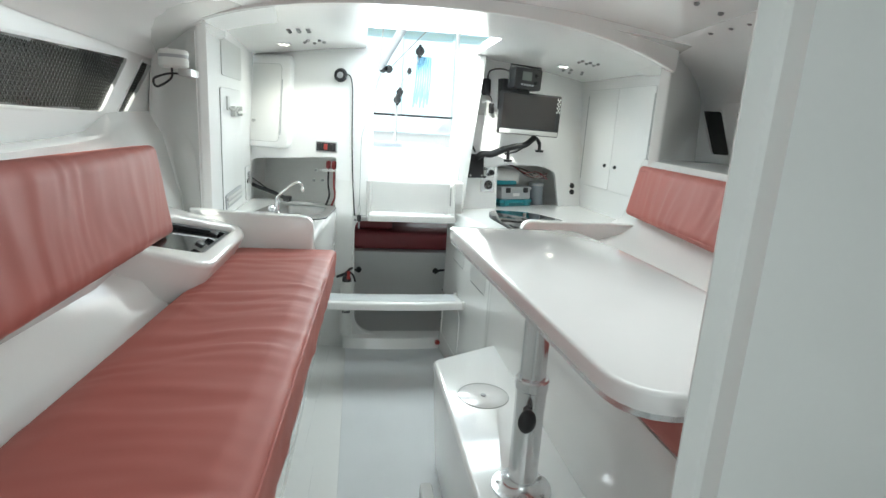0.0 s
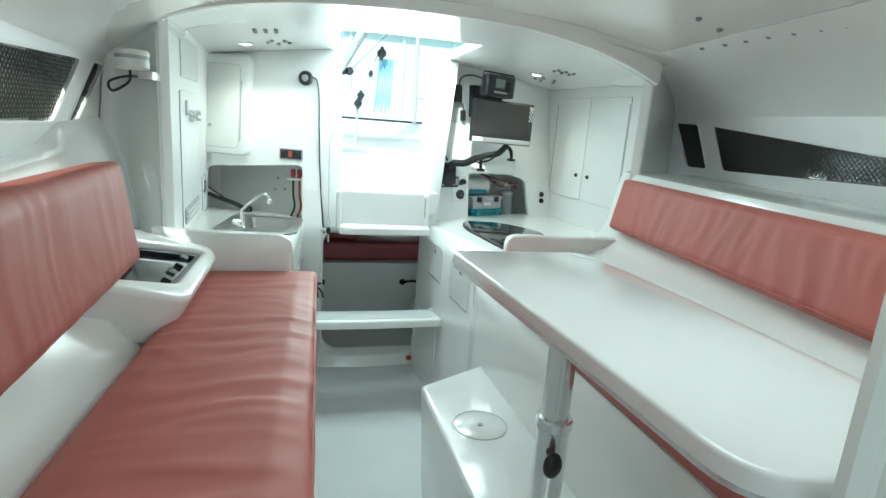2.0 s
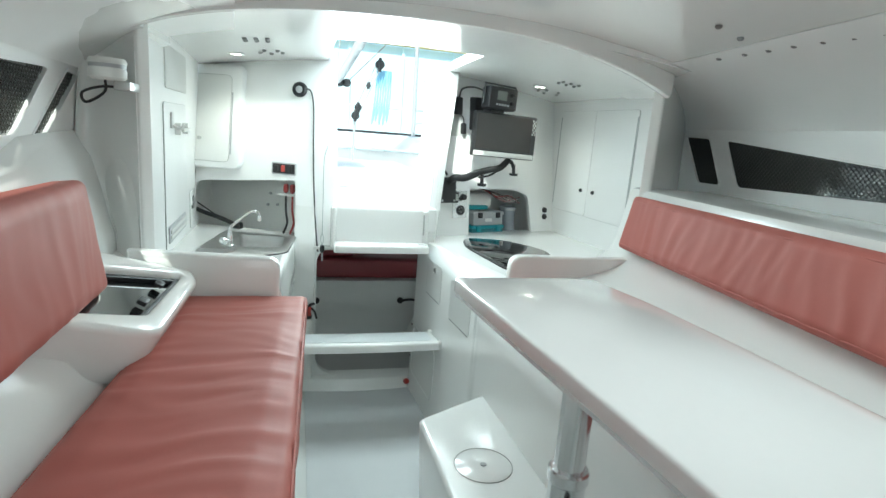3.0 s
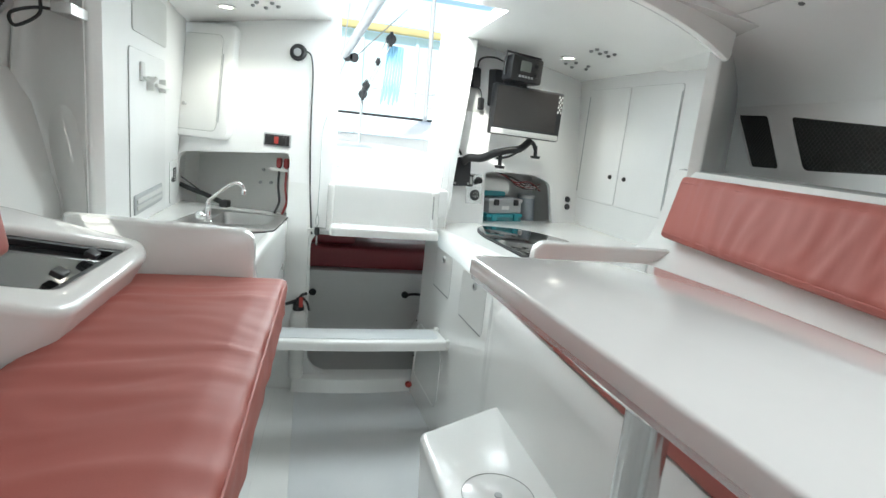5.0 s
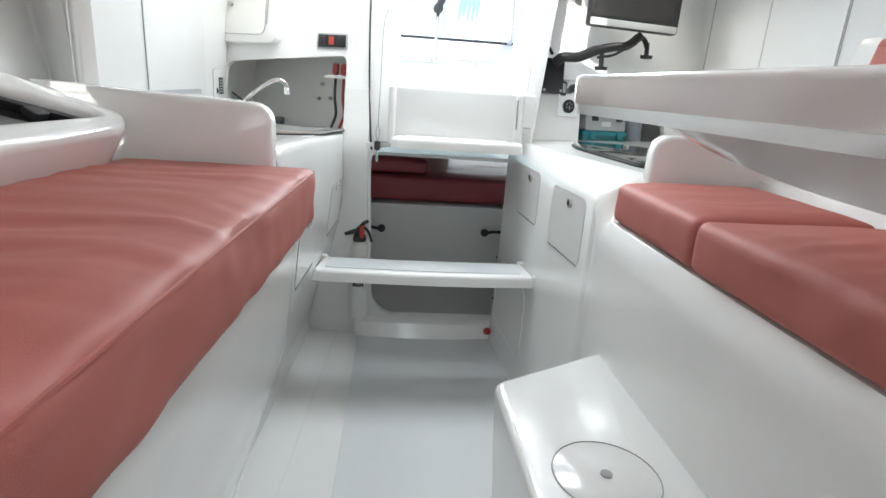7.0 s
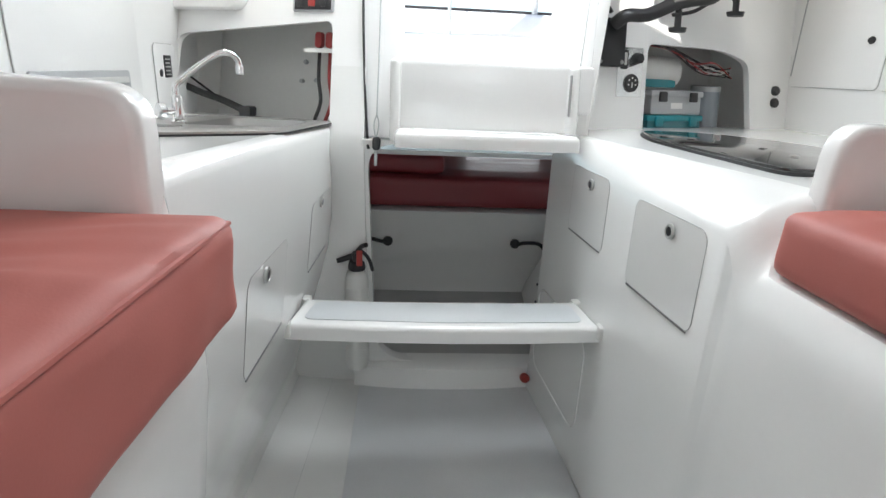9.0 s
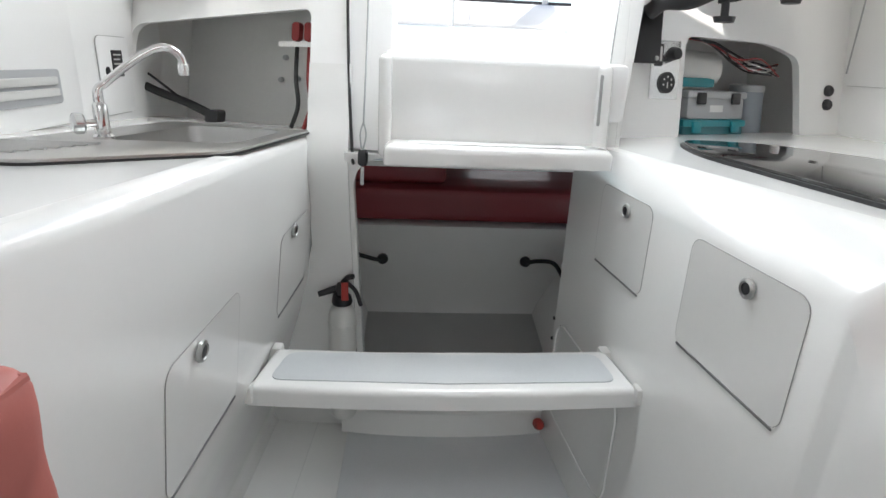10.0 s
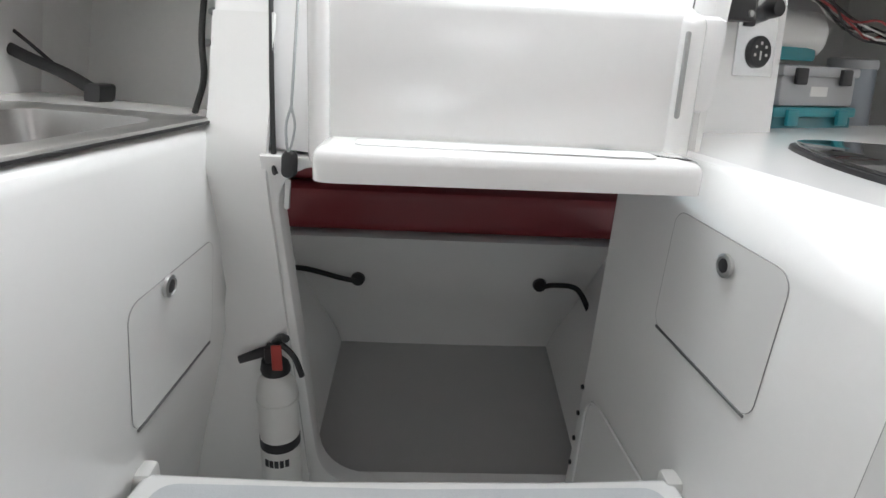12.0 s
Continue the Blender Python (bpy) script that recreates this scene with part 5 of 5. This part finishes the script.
def window(name, loop, m, sign, label):
    """A tinted pane with a dark sun mesh hung on it."""
    w = tagged(new(name), label, "window", kind="structure")
    cx = sum(p[0] for p in loop) / len(loop)
    cy = sum(p[1] for p in loop) / len(loop)
    big = [(cx + (x - cx) * 1.04, cy + (y - cy) * 1.12) for x, y in loop]
    small = [(cx + (x - cx) * 0.985, cy + (y - cy) * 0.95) for x, y in loop]
    part("window_frame", plate([(cx + (x - cx) * 1.012, cy + (y - cy) * 1.05) for x, y in loop], (small,), 0.004, m @ Matrix.Translation((0, 0, 0.0302 if sign > 0 else -0.0042)), 0.001), GELS, w)
    part("pane", plate(big, thick=0.006, m=m @ Matrix.Translation((0, 0, 0.014 if sign > 0 else 0.010))), BRONZE, w, "tinted pane").visible_shadow = sign < 0
    bm = bmesh.new()
    x0, x1, y0, y1 = min(p[0] for p in loop), max(p[0] for p in loop), min(p[1] for p in loop), max(p[1] for p in loop)
    z = 0.0225 if sign > 0 else 0.007
    n = int((x1 - x0 + y1 - y0) / 0.022)
    for k in range(n):
        for flip in (0, 1):
            c = k * 0.022
            a, b = (x0 + c - (y1 - y0), y0), (x0 + c, y1)
            if flip:
                a, b = (a[0], y1), (b[0], y0)
            pts = []
            for i in range(25):
                q = (lerp(a[0], b[0], i / 24), lerp(a[1], b[1], i / 24))
                inside = False
                for j in range(len(small)):
                    (xa, ya), (xb, yb) = small[j - 1], small[j]
                    if (ya > q[1]) != (yb > q[1]) and q[0] < (xb - xa) * (q[1] - ya) / (yb - ya) + xa:
                        inside = not inside
                if inside:
                    pts.append(q)
            if len(pts) > 2:
                tube(bm, [(*pts[0], z), (*pts[-1], z)], 0.0014, 4, 0)
    bmesh.ops.transform(bm, matrix=m, verts=bm.verts)
    part("sun_mesh", bm, MESH, w, "grey diamond mesh")
    return w


window("window_1", WL1, ml @ Matrix.Translation((0, 0, -0.03)), 1, "narrow tinted side window with diamond mesh")
window("window_2", WL2, ml @ Matrix.Translation((0, 0, -0.03)), 1, "long tinted side window with diamond mesh")
window("window_3", WR1, mr, -1, "narrow tinted side window with diamond mesh")
window("window_4", WR2, mr, -1, "long tinted side window with diamond mesh")

# ---- ceiling fittings ----


def downlight(x, y):
    t = thing("ceiling_downlight", "lit round recessed downlight with a chrome ring", "downlight", "downlights")
    z = roof2(x, y)
    part("ring", lathe([(0.045, 0.0), (0.045, -0.006), (0.032, -0.008), (0.03, -0.003)], Matrix.Translation((x, y, z)), 28), CHROME, t)
    part("lens", lathe([(0.029, 0), (0.027, -0.006), (0.0, -0.008)], Matrix.Translation((x, y, z - 0.001)), 24), LAMP, t, "glowing lens")
    lamp = new("downlight_lamp", bpy.data.lights.new("downlight_lamp", "SPOT"))
    lamp.data.energy, lamp.data.color, lamp.data.spot_size, lamp.data.spot_blend, lamp.data.shadow_soft_size = 5, (1.0, 0.94, 0.84), radians(125), 0.9, 0.03
    lamp.location = (x, y, z - 0.02)
    return t


downlight(-0.685, 3.60)
downlight(1.10, 3.60)


def bolt_group(name, label, spots, zf):
    t = thing(name, label, "bolts", "ceiling bolts")
    for x, y in spots:
        part("bolt", lathe([(0.011, 0), (0.011, -0.007), (0.006, -0.012)], Matrix.Translation((x, y, zf(x, y))), 10), HINGE, t)
    return t


bolt_group("bolt_cluster", "cluster of six steel bolt heads in the roof", [(-0.60 + 0.05 * i, 3.10 + 0.06 * j) for i in range(3) for j in range(2)], roof2)
bolt_group("bolt_cluster", "ring of five steel bolt heads in the roof", [(-0.50 + 0.06 * math.cos(a), 3.52 + 0.06 * math.sin(a)) for a in (0.3, 1.6, 2.8, 4.1, 5.3)], roof2)
bolt_group("bolt_cluster", "cluster of six steel bolt heads in the roof", [(1.10 + 0.05 * i, 3.28 + 0.06 * j) for i in range(3) for j in range(2)], roof2)
bolt_group("bolt_cluster", "ring of five steel bolt heads in the roof", [(1.22 + 0.07 * math.cos(a), 3.72 + 0.07 * math.sin(a)) for a in (0.3, 1.6, 2.8, 4.1, 5.3)], roof2)
bolt_group("bolt_row", "row of steel track bolts along the roof", [(1.194, 2.17), (1.192, 2.04), (1.19, 1.932), (1.187, 1.828), (1.189, 1.725), (1.194, 1.628), (1.197, 1.542)], roof_z)
bolt_group("bolt_pair", "pair of small steel bolt heads in the roof", [(0.944, 1.895), (1.065, 1.93)], roof_z)

# ---- outside: cockpit, rig and the yard beyond ----
structure("cockpit_sill", boxed((-0.155, 3.36, 1.05), (0.44, 4.4, 1.19), 0.015), GELS, "white companionway sill", "sill")
structure("cockpit_floor", boxed((-0.9, 4.41, 1.04), (1.3, 6.6, 1.12), 0.0), GELS, "white cockpit floor behind the companionway", "cockpit floor")
structure("cockpit_coaming_port", boxed((-1.4, 4.41, 1.1), (-0.85, 6.6, 1.62), 0.04), GELS, "white cockpit coaming", "coaming")
structure("cockpit_coaming_starboard", boxed((1.25, 4.41, 1.1), (1.8, 6.6, 1.62), 0.04), GELS, "white cockpit coaming", "coaming")
seat = thing("cockpit_seat", "white moulded cockpit seat with a dark side panel", "seat")
part("seat", boxed((-0.5, 4.5, 1.122), (0.60, 5.6, 1.33), 0.05, 4), GELS, seat)
part("side_panel", boxed((0.603, 4.7, 1.13), (0.615, 5.3, 1.31), 0.004), SMOKE, seat, "dark side panel")
beam = thing("traveller_beam", "white aft crossbeam carrying a dark traveller track", "beam")
part("beam", boxed((-1.5, 5.95, 1.42), (1.9, 6.2, 1.575), 0.03, 3), GELS, beam)
part("track", boxed((-1.3, 6.03, 1.577), (1.7, 6.07, 1.60), 0.004), BLACK, beam, "dark track")
part("cockpit_transom", boxed((-1.4, 6.21, 1.1), (1.8, 6.3, 1.4), 0.02), GELS, beam)
rig = thing("mainsheet_tackle", "mainsheet blocks and pale lines rising to the boom", "tackle")
for x, z, r in ((0.12, 1.72, 0.035), (0.14, 1.79, 0.03), (0.31, 2.16, 0.04), (0.22, 1.98, 0.02)):
    bm = bmesh.new()
    cyl(bm, (x, 5.18, z), (x, 5.22, z), r, seg=18)
    box(bm, (x - 0.012, 5.172, z - r * 1.4), (x + 0.012, 5.228, z + r * 1.4), 0.004)
    part("block", bm, BLACK, rig)
for dx in (-0.025, 0.0, 0.025):
    bm = bmesh.new()
    tube(bm, [(0.12 + dx, 5.2, 1.73), (0.31 + dx, 5.2, 2.17)], 0.006, 6, 0)
    part("line", bm, WROPE, rig)
bm = bmesh.new()
cyl(bm, (0.12, 5.25, 1.12), (0.12, 5.25, 1.7), 0.012, seg=10)
part("strop", bm, WROPE, rig)
coil = thing("rope_coil", "blue rope hanging in long loops", "rope")
for k in range(6):
    bm = bmesh.new()
    x = 0.30 + 0.022 * k
    tube(bm, [(x, 5.24, 2.12), (x - 0.01, 5.25, 1.9), (x - 0.03 + 0.01 * (k % 3), 5.25, 1.66 + 0.03 * (k % 2)), (x + 0.012, 5.26, 1.9), (x + 0.01, 5.26, 2.12)], 0.008, 6)
    part("loop", bm, ROPE, coil)
boom = thing("boom", "grey-green boom end with hanging black blocks", "boom")
bm = bmesh.new()
cyl(bm, (-0.05, 5.15, 1.98), (0.30, 4.9, 2.62), 0.035, 0.045, 18)
part("spar", bm, GREYPL, boom)
for x in (-0.02, 0.03):
    bm = bmesh.new()
    cyl(bm, (x, 5.12, 1.98), (x, 5.16, 1.98), 0.035, seg=16)
    part("block", bm, BLACK, boom)
for k, (a, b) in enumerate((((-0.1, 5.2, 1.75), (0.15, 5.2, 2.5)), ((0.05, 5.2, 2.0), (0.42, 5.2, 2.4)), ((-0.08, 5.3, 1.6), (-0.02, 5.3, 2.4)))):
    bm = bmesh.new()
    tube(bm, [a, b], 0.005, 6, 0)
    part("line", bm, WROPE, boom)
pole = thing("flag_pole", "thin grey pole standing at the stern", "pole")
bm = bmesh.new()
cyl(bm, (0.80, 6.0, 1.55), (0.77, 6.0, 3.4), 0.022, seg=14)
part("pole", bm, GREYPL, pole)
bm = bmesh.new()
tube(bm, [(0.80, 6.0, 1.70), (0.93, 6.0, 1.74)], 0.01, 8, 0)
part("cleat", bm, GREYPL, pole)
rail = thing("stern_rail", "thin stainless stern rail with cross bars", "rail")
for a, b in (((-0.9, 6.25, 1.85), (1.6, 6.25, 1.85)), ((-0.9, 6.25, 1.3), (-0.9, 6.25, 1.85)), ((0.15, 6.25, 1.35), (0.15, 6.25, 1.85)), ((0.55, 6.25, 1.35), (0.55, 6.25, 1.85)), ((1.6, 6.25, 1.3), (1.6, 6.25, 1.85))):
    bm = bmesh.new()
    tube(bm, [a, b], 0.009, 8, 0)
    part("bar", bm, LGREY, rail)
structure("ground", plate([(-400, -400), (400, -400), (400, 400), (-400, 400)], thick=0.1, m=Matrix.Translation((0, 0, -1.7))), GROUND, "pale concrete yard reaching the horizon", "ground")
shed = thing("boat_shed", "long pale blue clad shed with a tan gutter behind the boat", "building")
part("wall", boxed((-14, 13.0, -1.6), (18, 13.3, 3.45)), HANGAR, shed)
for k in range(27):
    part("cladding_rib", boxed((-13.5 + 1.18 * k, 12.95, -1.6), (-13.44 + 1.18 * k, 12.998, 3.45)), HANGAR, shed)
part("gutter", boxed((-14.2, 12.8, 3.46), (18.2, 12.99, 3.60), 0.02), YELLOW, shed, "tan gutter")
bm = plate([(-14.2, 12.8), (18.2, 12.8), (18.2, 22), (-14.2, 22)], thick=0.06)
for v in bm.verts:
    v.co.z += 3.61 + (v.co.y - 12.8) * 0.28
part("roof", bm, HANGAR, shed)

for y0, y1 in ((2.20, 1.905), (1.855, 1.515)):
    bm = bmesh.new()
    tube(bm, [(1.192, lerp(y0, y1, k / 6), roof_z(1.192, lerp(y0, y1, k / 6)) + 0.008) for k in range(7)], 0.014, 8, 0)
    tagged(link("backing_strip", bm, GEL), "white backing strip under a row of roof bolts", "strip", "roof backing strips")
